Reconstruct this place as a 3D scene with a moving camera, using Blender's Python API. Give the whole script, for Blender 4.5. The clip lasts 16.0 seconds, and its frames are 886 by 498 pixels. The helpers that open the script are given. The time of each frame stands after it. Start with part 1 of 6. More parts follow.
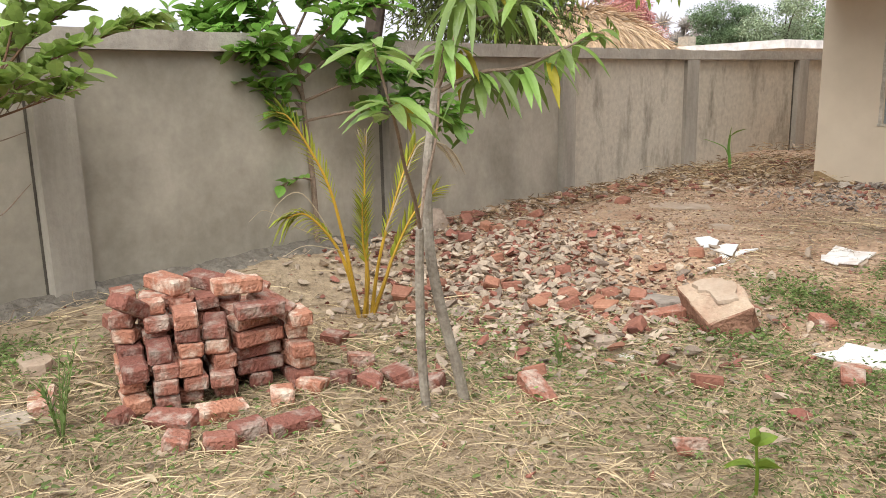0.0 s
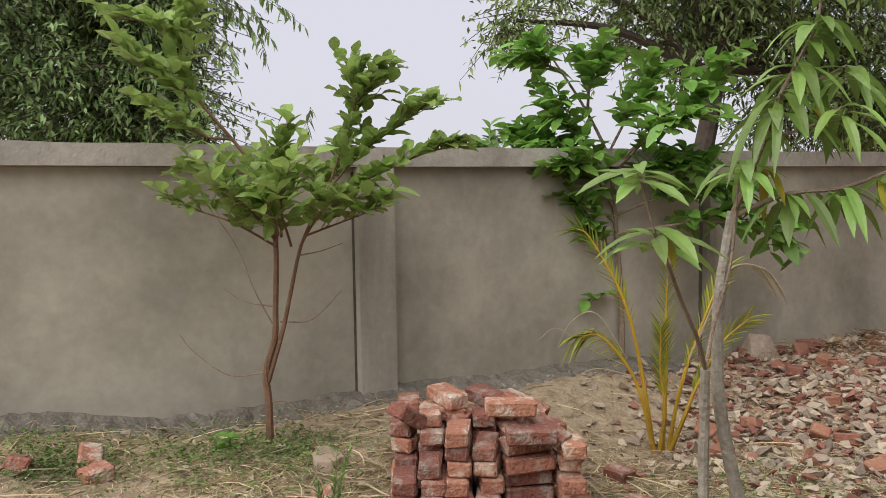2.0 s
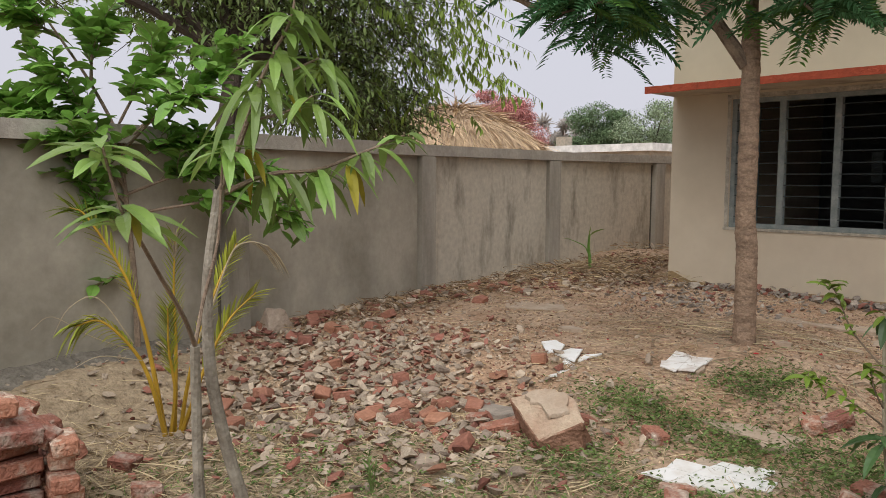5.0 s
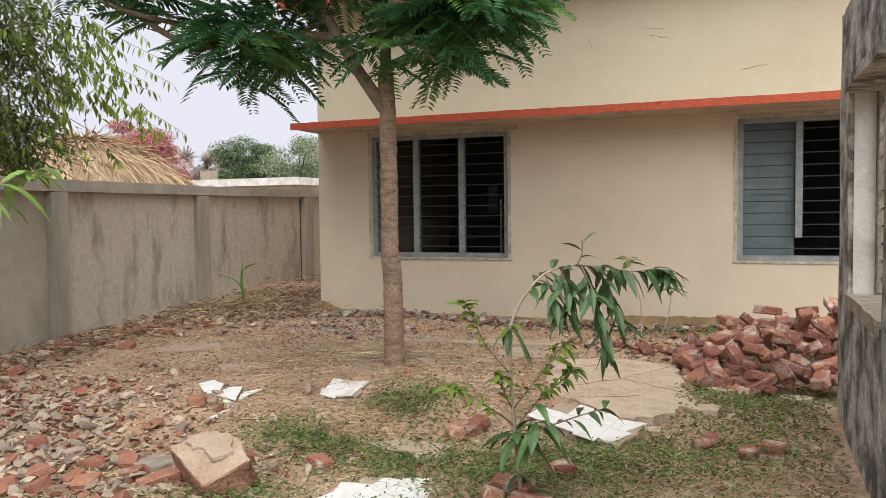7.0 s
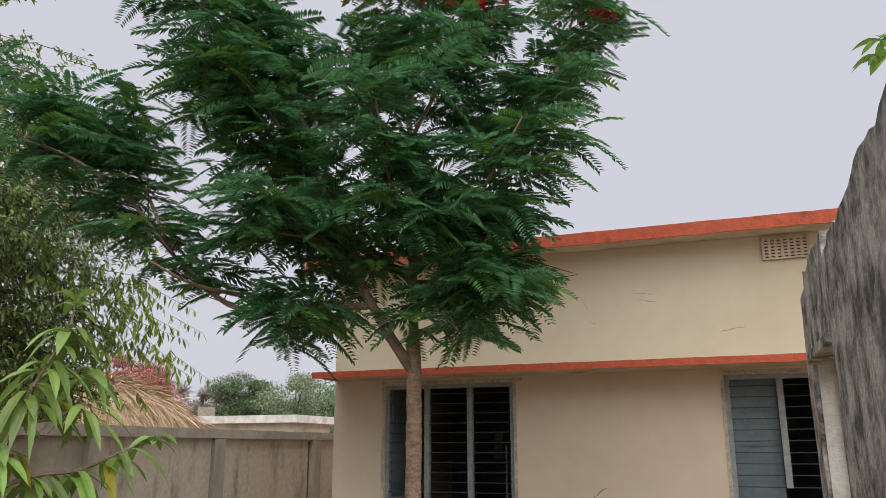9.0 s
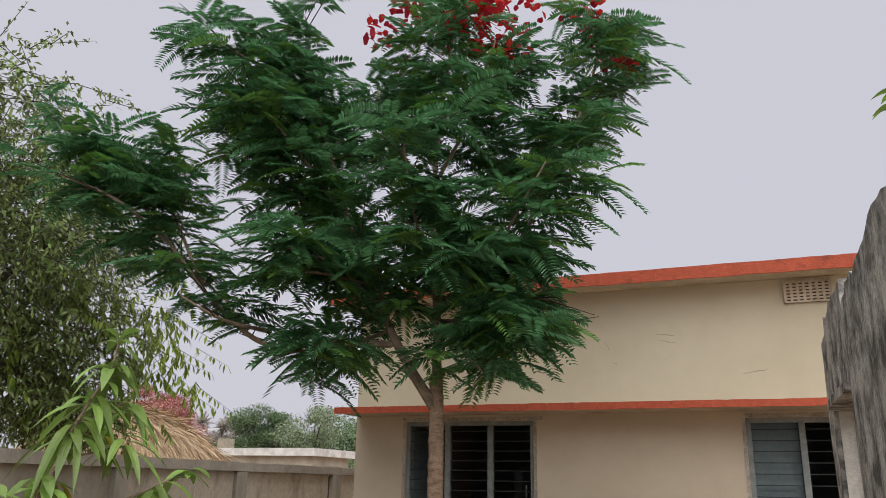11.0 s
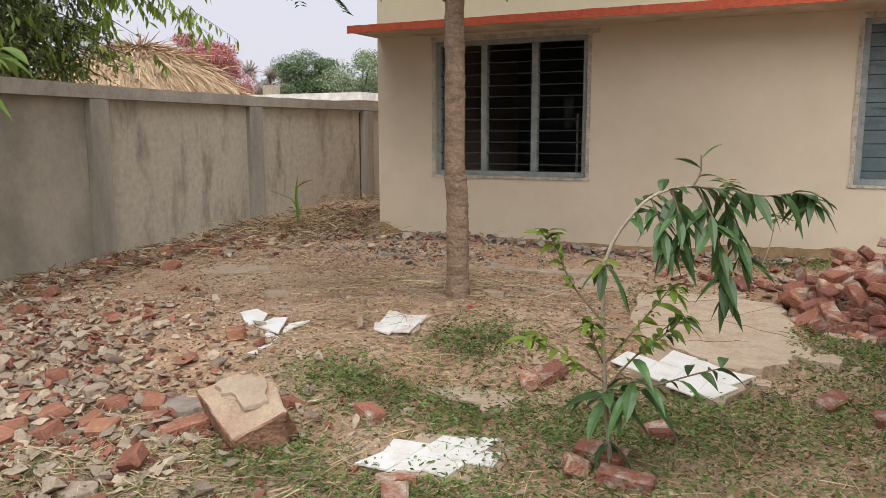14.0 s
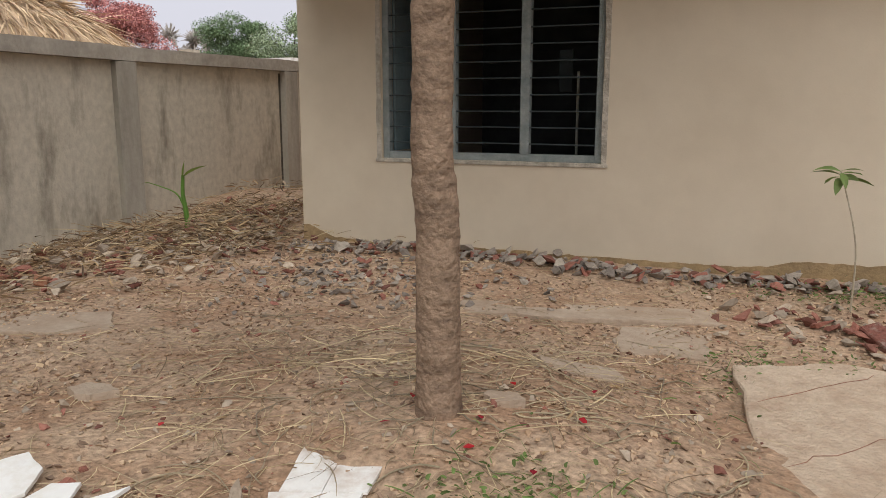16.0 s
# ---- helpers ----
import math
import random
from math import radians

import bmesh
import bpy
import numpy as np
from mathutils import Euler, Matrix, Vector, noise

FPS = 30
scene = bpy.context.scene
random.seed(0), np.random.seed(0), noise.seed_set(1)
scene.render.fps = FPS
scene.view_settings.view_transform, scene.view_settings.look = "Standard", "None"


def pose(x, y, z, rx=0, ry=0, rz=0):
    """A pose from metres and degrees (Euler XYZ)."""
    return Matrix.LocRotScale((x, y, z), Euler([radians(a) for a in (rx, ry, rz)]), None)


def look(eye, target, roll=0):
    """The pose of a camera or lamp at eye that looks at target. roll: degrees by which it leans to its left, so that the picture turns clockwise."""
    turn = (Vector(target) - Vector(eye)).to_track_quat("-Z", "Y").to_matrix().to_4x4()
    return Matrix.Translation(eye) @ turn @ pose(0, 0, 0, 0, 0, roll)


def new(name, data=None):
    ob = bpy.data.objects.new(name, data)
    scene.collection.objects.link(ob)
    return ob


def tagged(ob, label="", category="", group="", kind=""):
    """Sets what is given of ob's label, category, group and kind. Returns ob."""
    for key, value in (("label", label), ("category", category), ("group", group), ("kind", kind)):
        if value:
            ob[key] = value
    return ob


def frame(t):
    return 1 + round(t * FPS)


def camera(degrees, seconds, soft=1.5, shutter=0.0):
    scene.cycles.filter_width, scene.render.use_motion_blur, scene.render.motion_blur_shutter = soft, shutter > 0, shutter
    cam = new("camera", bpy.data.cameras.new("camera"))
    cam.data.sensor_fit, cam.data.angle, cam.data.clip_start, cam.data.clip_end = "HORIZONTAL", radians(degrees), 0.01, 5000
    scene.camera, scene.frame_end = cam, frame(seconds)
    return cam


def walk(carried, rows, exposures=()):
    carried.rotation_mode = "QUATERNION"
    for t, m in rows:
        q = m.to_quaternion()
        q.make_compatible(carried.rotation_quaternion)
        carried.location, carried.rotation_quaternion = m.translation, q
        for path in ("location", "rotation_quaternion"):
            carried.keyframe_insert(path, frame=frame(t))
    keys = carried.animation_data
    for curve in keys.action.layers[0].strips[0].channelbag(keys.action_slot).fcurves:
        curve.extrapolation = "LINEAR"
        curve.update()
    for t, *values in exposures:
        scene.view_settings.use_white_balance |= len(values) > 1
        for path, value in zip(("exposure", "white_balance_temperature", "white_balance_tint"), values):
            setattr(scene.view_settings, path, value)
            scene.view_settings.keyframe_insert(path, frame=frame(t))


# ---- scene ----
cam = camera(59.1, 16.0, soft=0.5)
PATH = [
    (0, (0.395, -0.559, 1.418), (-1.203, 0.575, 1.016), -1.3),
    (0.5, (0.256, -0.327, 1.451), (-1.492, 0.611, 1.195), -1.3),
    (1, (0.241, -0.264, 1.468), (-1.613, 0.469, 1.31), -1.1),
    (1.5, (0.291, -0.223, 1.483), (-1.629, 0.32, 1.346), -0.9),
    (2, (0.304, -0.226, 1.48), (-1.658, 0.143, 1.354), -0.9),
    (2.5, (0.318, -0.225, 1.485), (-1.648, 0.12, 1.361), -0.7),
    (3, (0.336, -0.194, 1.483), (-1.602, 0.279, 1.347), -0.6),
    (3.5, (0.376, -0.118, 1.48), (-1.51, 0.53, 1.329), -0.7),
    (4, (0.392, -0.078, 1.478), (-1.398, 0.799, 1.313), -0.3),
    (4.5, (0.398, -0.079, 1.477), (-1.26, 1.027, 1.306), 0.2),
    (5, (0.408, -0.055, 1.467), (-1.042, 1.31, 1.288), 0.3),
    (7.5, (0.406, -0.172, 1.484), (-0.271, 1.71, 1.46), -0.5),
    (8, (0.527, -0.411, 1.511), (-0.195, 1.445, 1.698), -0.5),
    (8.5, (0.542, -0.701, 1.553), (-0.172, 1.14, 1.873), -0.3),
    (9, (0.48, -0.967, 1.59), (-0.204, 0.846, 2.084), -0.1),
    (9.5, (0.518, -1.139, 1.625), (-0.16, 0.642, 2.232), 0.1),
    (12, (0.479, -1.075, 1.593), (-0.278, 0.71, 2.081), 1.4),
    (12.5, (0.385, -0.855, 1.599), (-0.356, 0.987, 1.837), 0.8),
    (13, (0.432, -0.396, 1.377), (-0.351, 1.444, 1.431), 1.3),
    (13.5, (0.221, 0.063, 1.415), (-0.594, 1.883, 1.265), 0.6),
    (14, (0.069, 0.582, 1.416), (-0.801, 2.358, 1.117), -0.1),
    (14.5, (-0.029, 1.124, 1.374), (-0.925, 2.879, 1.029), -0.3),
    (15, (-0.447, 1.818, 1.353), (-1.342, 3.573, 1.009), 0.1),
    (15.5, (-0.785, 2.417, 1.357), (-1.603, 4.207, 1.001), -0.2),
    (16, (-1.177, 2.937, 1.353), (-1.903, 4.765, 0.986), -0.0),
]
walk(cam, [(t, look(eye, target, roll)) for t, eye, target, roll in PATH],
     [(0.0, 1.58), (0.5, 1.25), (1.2, 1.08), (2.5, 1.0), (3.5, 1.0), (5.0, 0.92), (7.5, 1.25), (8.5, 0.9), (12.5, 0.76), (13.0, 0.84), (13.5, 1.06), (14.5, 1.12), (16.0, 1.02)])

# ---- world and light: bright overcast sky ----
world = bpy.data.worlds.new("overcast_sky")
scene.world = world
world.use_nodes = True
wn = world.node_tree
wn.nodes.clear()
w_out = wn.nodes.new("ShaderNodeOutputWorld")
w_bg = wn.nodes.new("ShaderNodeBackground")
w_sky = wn.nodes.new("ShaderNodeTexSky")
w_sky.sky_type = "NISHITA"
w_sky.sun_disc = False
w_sky.sun_elevation = radians(62)
w_sky.sun_rotation = radians(150)
w_sky.dust_density = 6.0
w_mul = wn.nodes.new("ShaderNodeMix")
w_mul.data_type = "RGBA"
w_mul.inputs[0].default_value = 0.93
w_mul.inputs[7].default_value = (6.5, 6.5, 7.25, 1)
wn.links.new(w_sky.outputs[0], w_mul.inputs[6])
wn.links.new(w_mul.outputs[2], w_bg.inputs[0])
w_bg.inputs[1].default_value = 0.057
wn.links.new(w_bg.outputs[0], w_out.inputs[0])
sun = new("sun", bpy.data.lights.new("sun", "SUN"))
sun.data.energy = 1.85
sun.data.angle = radians(85)
sun.data.color = (1.0, 0.985, 0.94)
sun.matrix_world = look((5, -7, 16), (-1.5, 3, 0))


# ---- helpers of this scene ----
def mat(name, colour, rough=0.9, vary=0.25, grain=18.0, blotch=2.0, bump=0.25, bump_scale=60.0, colour2=None, spec=0.3, island=0.0, rand=0.0, streak=0.0, metallic=0.0, translucent=0.0, edge=0.5, shift=False, stretch=0.22, soft=0.17):
    """A procedural surface: two noises mix two colours, fine relief by a third."""
    m = bpy.data.materials.new(name)
    m.use_nodes = True
    t = m.node_tree
    b = t.nodes["Principled BSDF"]
    b.inputs["Roughness"].default_value = rough
    b.inputs["Specular IOR Level"].default_value = spec
    b.inputs["Metallic"].default_value = metallic
    tc = t.nodes.new("ShaderNodeTexCoord")
    n1 = t.nodes.new("ShaderNodeTexNoise")
    n1.inputs["Scale"].default_value = blotch
    n1.inputs["Detail"].default_value = 8
    n1.inputs["Roughness"].default_value = 0.65
    n2 = t.nodes.new("ShaderNodeTexNoise")
    n2.inputs["Scale"].default_value = grain
    n2.inputs["Detail"].default_value = 5
    src = tc.outputs["Object"]
    if shift:
        oi = t.nodes.new("ShaderNodeObjectInfo")
        vm = t.nodes.new("ShaderNodeVectorMath")
        vm.operation = "MULTIPLY_ADD"
        t.links.new(oi.outputs["Random"], vm.inputs[0])
        vm.inputs[1].default_value = (37, 53, 71)
        t.links.new(src, vm.inputs[2])
        src = vm.outputs[0]
    t.links.new(src, n2.inputs["Vector"])
    if streak:
        mp = t.nodes.new("ShaderNodeMapping")
        mp.inputs["Scale"].default_value = (streak, streak, stretch)
        t.links.new(src, mp.inputs["Vector"])
        t.links.new(mp.outputs[0], n1.inputs["Vector"])
    else:
        t.links.new(src, n1.inputs["Vector"])
    ramp = t.nodes.new("ShaderNodeValToRGB")
    c2 = colour2 or tuple(c * 0.55 for c in colour)
    ramp.color_ramp.elements[0].position = edge - soft
    ramp.color_ramp.elements[1].position = edge + soft
    ramp.color_ramp.elements[0].color = (*c2, 1)
    ramp.color_ramp.elements[1].color = (*colour, 1)
    t.links.new(n1.outputs[0], ramp.inputs[0])
    hsv = t.nodes.new("ShaderNodeHueSaturation")
    t.links.new(ramp.outputs[0], hsv.inputs["Color"])
    add = t.nodes.new("ShaderNodeMath")
    add.operation = "MULTIPLY_ADD"
    t.links.new(n2.outputs[0], add.inputs[0])
    add.inputs[1].default_value = vary * 2
    add.inputs[2].default_value = 1 - vary
    last = add.outputs[0]
    for on, src, out in ((island, "ShaderNodeNewGeometry", "Random Per Island"), (rand, "ShaderNodeObjectInfo", "Random")):
        if on:
            g = t.nodes.new(src)
            a2 = t.nodes.new("ShaderNodeMath")
            a2.operation = "MULTIPLY_ADD"
            a2.inputs[1].default_value = on * 2
            a2.inputs[2].default_value = 1 - on
            t.links.new(g.outputs[out], a2.inputs[0])
            mu = t.nodes.new("ShaderNodeMath")
            mu.operation = "MULTIPLY"
            t.links.new(last, mu.inputs[0])
            t.links.new(a2.outputs[0], mu.inputs[1])
            last = mu.outputs[0]
            hm = t.nodes.new("ShaderNodeMath")
            hm.operation = "MULTIPLY_ADD"
            hm.inputs[1].default_value = 0.018
            hm.inputs[2].default_value = 0.491
            t.links.new(g.outputs[out], hm.inputs[0])
            t.links.new(hm.outputs[0], hsv.inputs["Hue"])
    t.links.new(last, hsv.inputs["Value"])
    t.links.new(hsv.outputs[0], b.inputs["Base Color"])
    if bump:
        n3 = t.nodes.new("ShaderNodeTexNoise")
        n3.inputs["Scale"].default_value = bump_scale
        n3.inputs["Detail"].default_value = 6
        t.links.new(tc.outputs["Object"], n3.inputs["Vector"])
        bp = t.nodes.new("ShaderNodeBump")
        bp.inputs["Strength"].default_value = bump
        bp.inputs["Distance"].default_value = 0.02
        t.links.new(n3.outputs[0], bp.inputs["Height"])
        t.links.new(bp.outputs[0], b.inputs["Normal"])
    if translucent:
        tr = t.nodes.new("ShaderNodeBsdfTranslucent")
        t.links.new(hsv.outputs[0], tr.inputs["Color"])
        mx = t.nodes.new("ShaderNodeMixShader")
        mx.inputs[0].default_value = translucent
        t.links.new(b.outputs[0], mx.inputs[1])
        t.links.new(tr.outputs[0], mx.inputs[2])
        t.links.new(mx.outputs[0], t.nodes["Material Output"].inputs[0])
    return m


def base_empty(name, loc=(0, 0, 0), label="", category="", group="", kind=""):
    e = new(name)
    e.empty_display_size = 0.1
    e.location = loc
    return tagged(e, label, category, group, kind)


def adopt(ob, parent):
    """ob keeps its world place and becomes a part of parent."""
    if parent is not None:
        loc = parent.location if parent.parent is None else Vector((0, 0, 0))
        ob.parent = parent
        ob.matrix_parent_inverse = Matrix.Translation(-loc)
    return ob


def mesh_of(name, verts, faces, material, smooth=False):
    me = bpy.data.meshes.new(name)
    me.from_pydata([tuple(v) for v in verts], [], [tuple(f) for f in faces])
    me.materials.append(material)
    if smooth:
        me.polygons.foreach_set("use_smooth", [True] * len(me.polygons))
    me.update()
    return me


def part(name, verts, faces, material, parent=None, label="", smooth=False):
    ob = new(name, mesh_of(name, verts, faces, material, smooth))
    tagged(ob, label)
    return adopt(ob, parent)


def boxes(list_of_boxes, rough=0.0, bevel=0.0):
    """Verts and faces of axis-aligned boxes (x0, x1, y0, y1, z0, z1), bevelled by a small chamfer."""
    bm = bmesh.new()
    for x0, x1, y0, y1, z0, z1 in list_of_boxes:
        r = bmesh.ops.create_cube(bm, size=1.0, matrix=Matrix.Translation(((x0 + x1) / 2, (y0 + y1) / 2, (z0 + z1) / 2)) @ Matrix.Diagonal((x1 - x0, y1 - y0, z1 - z0, 1)))
        if bevel:
            es = list({e for v in r["verts"] for e in v.link_edges})
            bmesh.ops.bevel(bm, geom=es, offset=bevel, segments=2, affect="EDGES")
    bm.verts.index_update()
    v = [tuple(p.co) for p in bm.verts]
    f = [[p.index for p in q.verts] for q in bm.faces]
    bm.free()
    return v, f


def tube(points, radii, sides=7):
    """A tapered tube along points, closed at its ends."""
    pts = [Vector(p) for p in points]
    V, F = [], []
    ref = Vector((0.31, 0.17, 0.93))
    for i, p in enumerate(pts):
        d = (pts[min(i + 1, len(pts) - 1)] - pts[max(i - 1, 0)]).normalized()
        if abs(d.dot(ref)) > 0.97:
            ref = Vector((0.9, 0.3, 0.1))
        s = d.cross(ref).normalized()
        u = s.cross(d)
        for k in range(sides):
            a = 2 * math.pi * k / sides
            V.append(p + (s * math.cos(a) + u * math.sin(a)) * radii[i])
    for i in range(len(pts) - 1):
        for k in range(sides):
            k2 = (k + 1) % sides
            F.append((i * sides + k, i * sides + k2, (i + 1) * sides + k2, (i + 1) * sides + k))
    F.append(tuple(range(sides))[::-1])
    F.append(tuple((len(pts) - 1) * sides + k for k in range(sides)))
    return V, F


def spline(points, n=6):
    """Catmull-Rom points through the given ones."""
    P = [Vector(p) for p in points]
    P = [P[0] * 2 - P[1]] + P + [P[-1] * 2 - P[-2]]
    out = []
    for i in range(1, len(P) - 2):
        for k in range(n):
            t = k / n
            a, b, c, d = P[i - 1], P[i], P[i + 1], P[i + 2]
            out.append(0.5 * (2 * b + (c - a) * t + (2 * a - 5 * b + 4 * c - d) * t * t + (3 * b - a - 3 * c + d) * t ** 3))
    out.append(P[-2])
    return out


def merge(pieces):
    V, F = [], []
    for v, f in pieces:
        o = len(V)
        V.extend(v)
        F.extend([tuple(i + o for i in q) for q in f])
    return V, F


# ---- materials ----
M_plaster = mat("cement_plaster", (0.455, 0.415, 0.34), vary=0.12, grain=20, blotch=1.2, colour2=(0.265, 0.24, 0.192), bump=0.07, bump_scale=60, soft=0.16)
M_plaster_old = mat("stained_cement_plaster", (0.535, 0.485, 0.395), vary=0.3, grain=16, blotch=3.0, colour2=(0.26, 0.225, 0.175), bump=0.35, streak=0.9, stretch=0.3, edge=0.40, soft=0.09)
M_pillar = mat("cement_pillar", (0.42, 0.385, 0.325), vary=0.15, grain=26, blotch=2.2, colour2=(0.24, 0.215, 0.18), bump=0.22, streak=1.5, stretch=0.3, edge=0.48)
# dark colour paints the shadow in the joints beside the pillars
M_gap_shade = mat("shaded_joint_strip", (0.15, 0.135, 0.11), vary=0.3, grain=26, blotch=5, colour2=(0.08, 0.07, 0.058), bump=0.3)
M_cap = mat("cement_coping", (0.46, 0.42, 0.36), vary=0.15, grain=24, blotch=3.0, colour2=(0.30, 0.27, 0.23), bump=0.3)
M_cream = mat("cream_limewash", (0.65, 0.56, 0.435), rough=0.85, vary=0.04, grain=7, blotch=0.7, colour2=(0.56, 0.47, 0.355), bump=0.06, bump_scale=90)
M_cream_up = mat("cream_limewash_upper", (0.60, 0.535, 0.405), rough=0.85, vary=0.05, grain=6, blotch=0.8, colour2=(0.545, 0.475, 0.355), bump=0.06, bump_scale=90)
M_damp = mat("damp_plinth", (0.40, 0.28, 0.15), vary=0.3, grain=22, blotch=5, bump=0.5)
M_red = mat("red_oxide_paint", (0.45, 0.09, 0.045), rough=0.7, vary=0.28, grain=18, blotch=6, colour2=(0.20, 0.05, 0.03), bump=0.45, bump_scale=50, edge=0.36, soft=0.08)
M_soffit = mat("soffit_plaster", (0.62, 0.52, 0.40), vary=0.1, grain=10, blotch=2, bump=0.1)
M_frame = mat("weathered_blue_grey_paint", (0.29, 0.31, 0.30), rough=0.6, vary=0.2, grain=40, blotch=9, colour2=(0.17, 0.20, 0.20), bump=0.25)
M_shutter = mat("faded_blue_shutter", (0.15, 0.19, 0.195), rough=0.6, vary=0.2, grain=30, blotch=5, colour2=(0.10, 0.14, 0.155), bump=0.2)
M_bar = mat("dark_iron_bar", (0.05, 0.065, 0.07), rough=0.65, vary=0.3, grain=60, bump=0.1)
M_surround = mat("rough_white_mortar", (0.58, 0.52, 0.44), vary=0.25, grain=35, blotch=12, colour2=(0.30, 0.27, 0.22), bump=0.6)
# dark grey puts the unlit room's shade into the wall colour
M_room = mat("shade_dark_room_plaster", (0.15, 0.155, 0.16), vary=0.15, grain=6, blotch=1.5, bump=0)
M_oldwall = mat("mouldy_black_plaster", (0.50, 0.475, 0.43), vary=0.6, grain=30, blotch=13, colour2=(0.10, 0.094, 0.085), bump=0.7, bump_scale=30, streak=0.3, stretch=0.3, edge=0.49, soft=0.1)
M_oldwhite = mat("flaking_whitewash", (0.66, 0.63, 0.57), vary=0.15, grain=30, blotch=5, colour2=(0.40, 0.37, 0.32), bump=0.35, edge=0.36)
M_mortar = mat("broken_mortar", (0.42, 0.36, 0.28), vary=0.35, grain=30, blotch=10, bump=0.8)


# ---- the ground ----
HEIGHTS = [(-2.3, 1.3, 0.0), (-3.8, 1.8, 0.0), (-1.5, 0.5, -0.02), (0.4, -0.8, -0.03), (-3.9, -0.4, 0.2), (-4.7, 0.3, 0.25), (-4.1, -2.2, 0.33),
           (-3.0, 0.5, 0.0), (-5.0, 1.5, 0.24), (-5.6, 3.6, 0.2), (-6.2, 6.0, 0.2), (-6.6, 8.5, 0.2), (-4.7, 8.6, 0.2), (-2.14, 5.33, 0.29), (-3.3, 4.5, 0.2),
           (-2.4, 4.65, 0.17), (-2.3, 3.4, 0.02), (-0.3, 4.7, -0.03), (-0.7, 6.4, 0.1), (0.5, 6.4, 0.05), (0.3, 8.6, 0.2), (-1.2, 2.6, 0.0), (3.0, 4.0, 0.0), (-6.5, 12.0, 0.25), (-1.5, 3.6, 0.0), (-5.7, 10.2, 0.42), (-5.2, 9.0, 0.3)]


def ground_z(x, y):
    num = den = 0.0
    for hx, hy, hz in HEIGHTS:
        w = 1.0 / ((x - hx) ** 2 + (y - hy) ** 2 + 0.15) ** 2
        num += w * hz
        den += w
    far = 1 / (1 + max(0.0, math.hypot(x + 2, y - 4) - 9) ** 2 / 20)
    return num / den * far


def rough_z(x, y):
    near = 1.0 if -8 < x < 4 and -6 < y < 12 else 0.0
    bump_ = noise.noise((x * 1.7, y * 1.7, 0.3)) * 0.03 + noise.noise((x * 5, y * 5, 1.3)) * 0.014 + noise.noise((x * 15, y * 15, 2.3)) * 0.006
    return ground_z(x, y) + bump_ * near


def axis(lo, hi, step, far):
    a = list(np.arange(lo, hi + step / 2, step))
    g = step
    left, right = [], []
    p, q = lo, hi
    while q < far:
        g *= 1.35
        p -= g
        q += g
        left.append(p)
        right.append(q)
    return left[::-1] + a + right


gx, gy = axis(-7.0, 2.6, 0.055, 2500), axis(-2.6, 9.0, 0.055, 2500)
gv = [(x, y, rough_z(x, y)) for y in gy for x in gx]
nx = len(gx)
gf = [(j * nx + i, j * nx + i + 1, (j + 1) * nx + i + 1, (j + 1) * nx + i) for j in range(len(gy) - 1) for i in range(nx - 1)]


def ground_material():
    m = mat("dry_soil", (0.45, 0.325, 0.225), vary=0.75, grain=34, blotch=2.4, colour2=(0.345, 0.215, 0.135), bump=1.0, bump_scale=42, soft=0.11, rough=0.95)
    t = m.node_tree
    hsv = [n for n in t.nodes if n.type == "HUE_SAT"][0]
    b = t.nodes["Principled BSDF"]
    tc = [n for n in t.nodes if n.type == "TEX_COORD"][0]
    # trampled dry grass on the near side
    sep = t.nodes.new("ShaderNodeSeparateXYZ")
    t.links.new(tc.outputs["Object"], sep.inputs[0])
    n = t.nodes.new("ShaderNodeTexNoise")
    n.inputs["Scale"].default_value = 1.6
    n.inputs["Detail"].default_value = 6
    t.links.new(tc.outputs["Object"], n.inputs["Vector"])
    k = t.nodes.new("ShaderNodeMath")
    k.operation = "MULTIPLY_ADD"
    k.inputs[1].default_value = 2.6
    t.links.new(n.outputs[0], k.inputs[0])
    t.links.new(sep.outputs["Y"], k.inputs[2])
    r = t.nodes.new("ShaderNodeMapRange")
    r.inputs["From Min"].default_value = 3.5
    r.inputs["From Max"].default_value = 5.0
    r.inputs["To Min"].default_value = 0.8
    r.inputs["To Max"].default_value = 0.0
    t.links.new(k.outputs[0], r.inputs["Value"])
    mx = t.nodes.new("ShaderNodeMix")
    mx.data_type = "RGBA"
    t.links.new(r.outputs[0], mx.inputs[0])
    t.links.new(hsv.outputs[0], mx.inputs[6])
    n4 = t.nodes.new("ShaderNodeTexNoise")
    n4.inputs["Scale"].default_value = 9
    n4.inputs["Detail"].default_value = 8
    n4.inputs["Roughness"].default_value = 0.75
    t.links.new(tc.outputs["Object"], n4.inputs["Vector"])
    rp = t.nodes.new("ShaderNodeValToRGB")
    rp.color_ramp.elements[0].position = 0.32
    rp.color_ramp.elements[1].position = 0.66
    rp.color_ramp.elements[0].color = (0.145, 0.112, 0.07, 1)
    rp.color_ramp.elements[1].color = (0.48, 0.385, 0.26, 1)
    t.links.new(n4.outputs[0], rp.inputs[0])
    t.links.new(rp.outputs[0], mx.inputs[7])
    t.links.new(mx.outputs[2], b.inputs["Base Color"])
    return m


M_soil = ground_material()
ground = part("ground", gv, gf, M_soil, smooth=True)
tagged(ground, "dry reddish soil with trampled straw and dust", "ground", kind="structure")

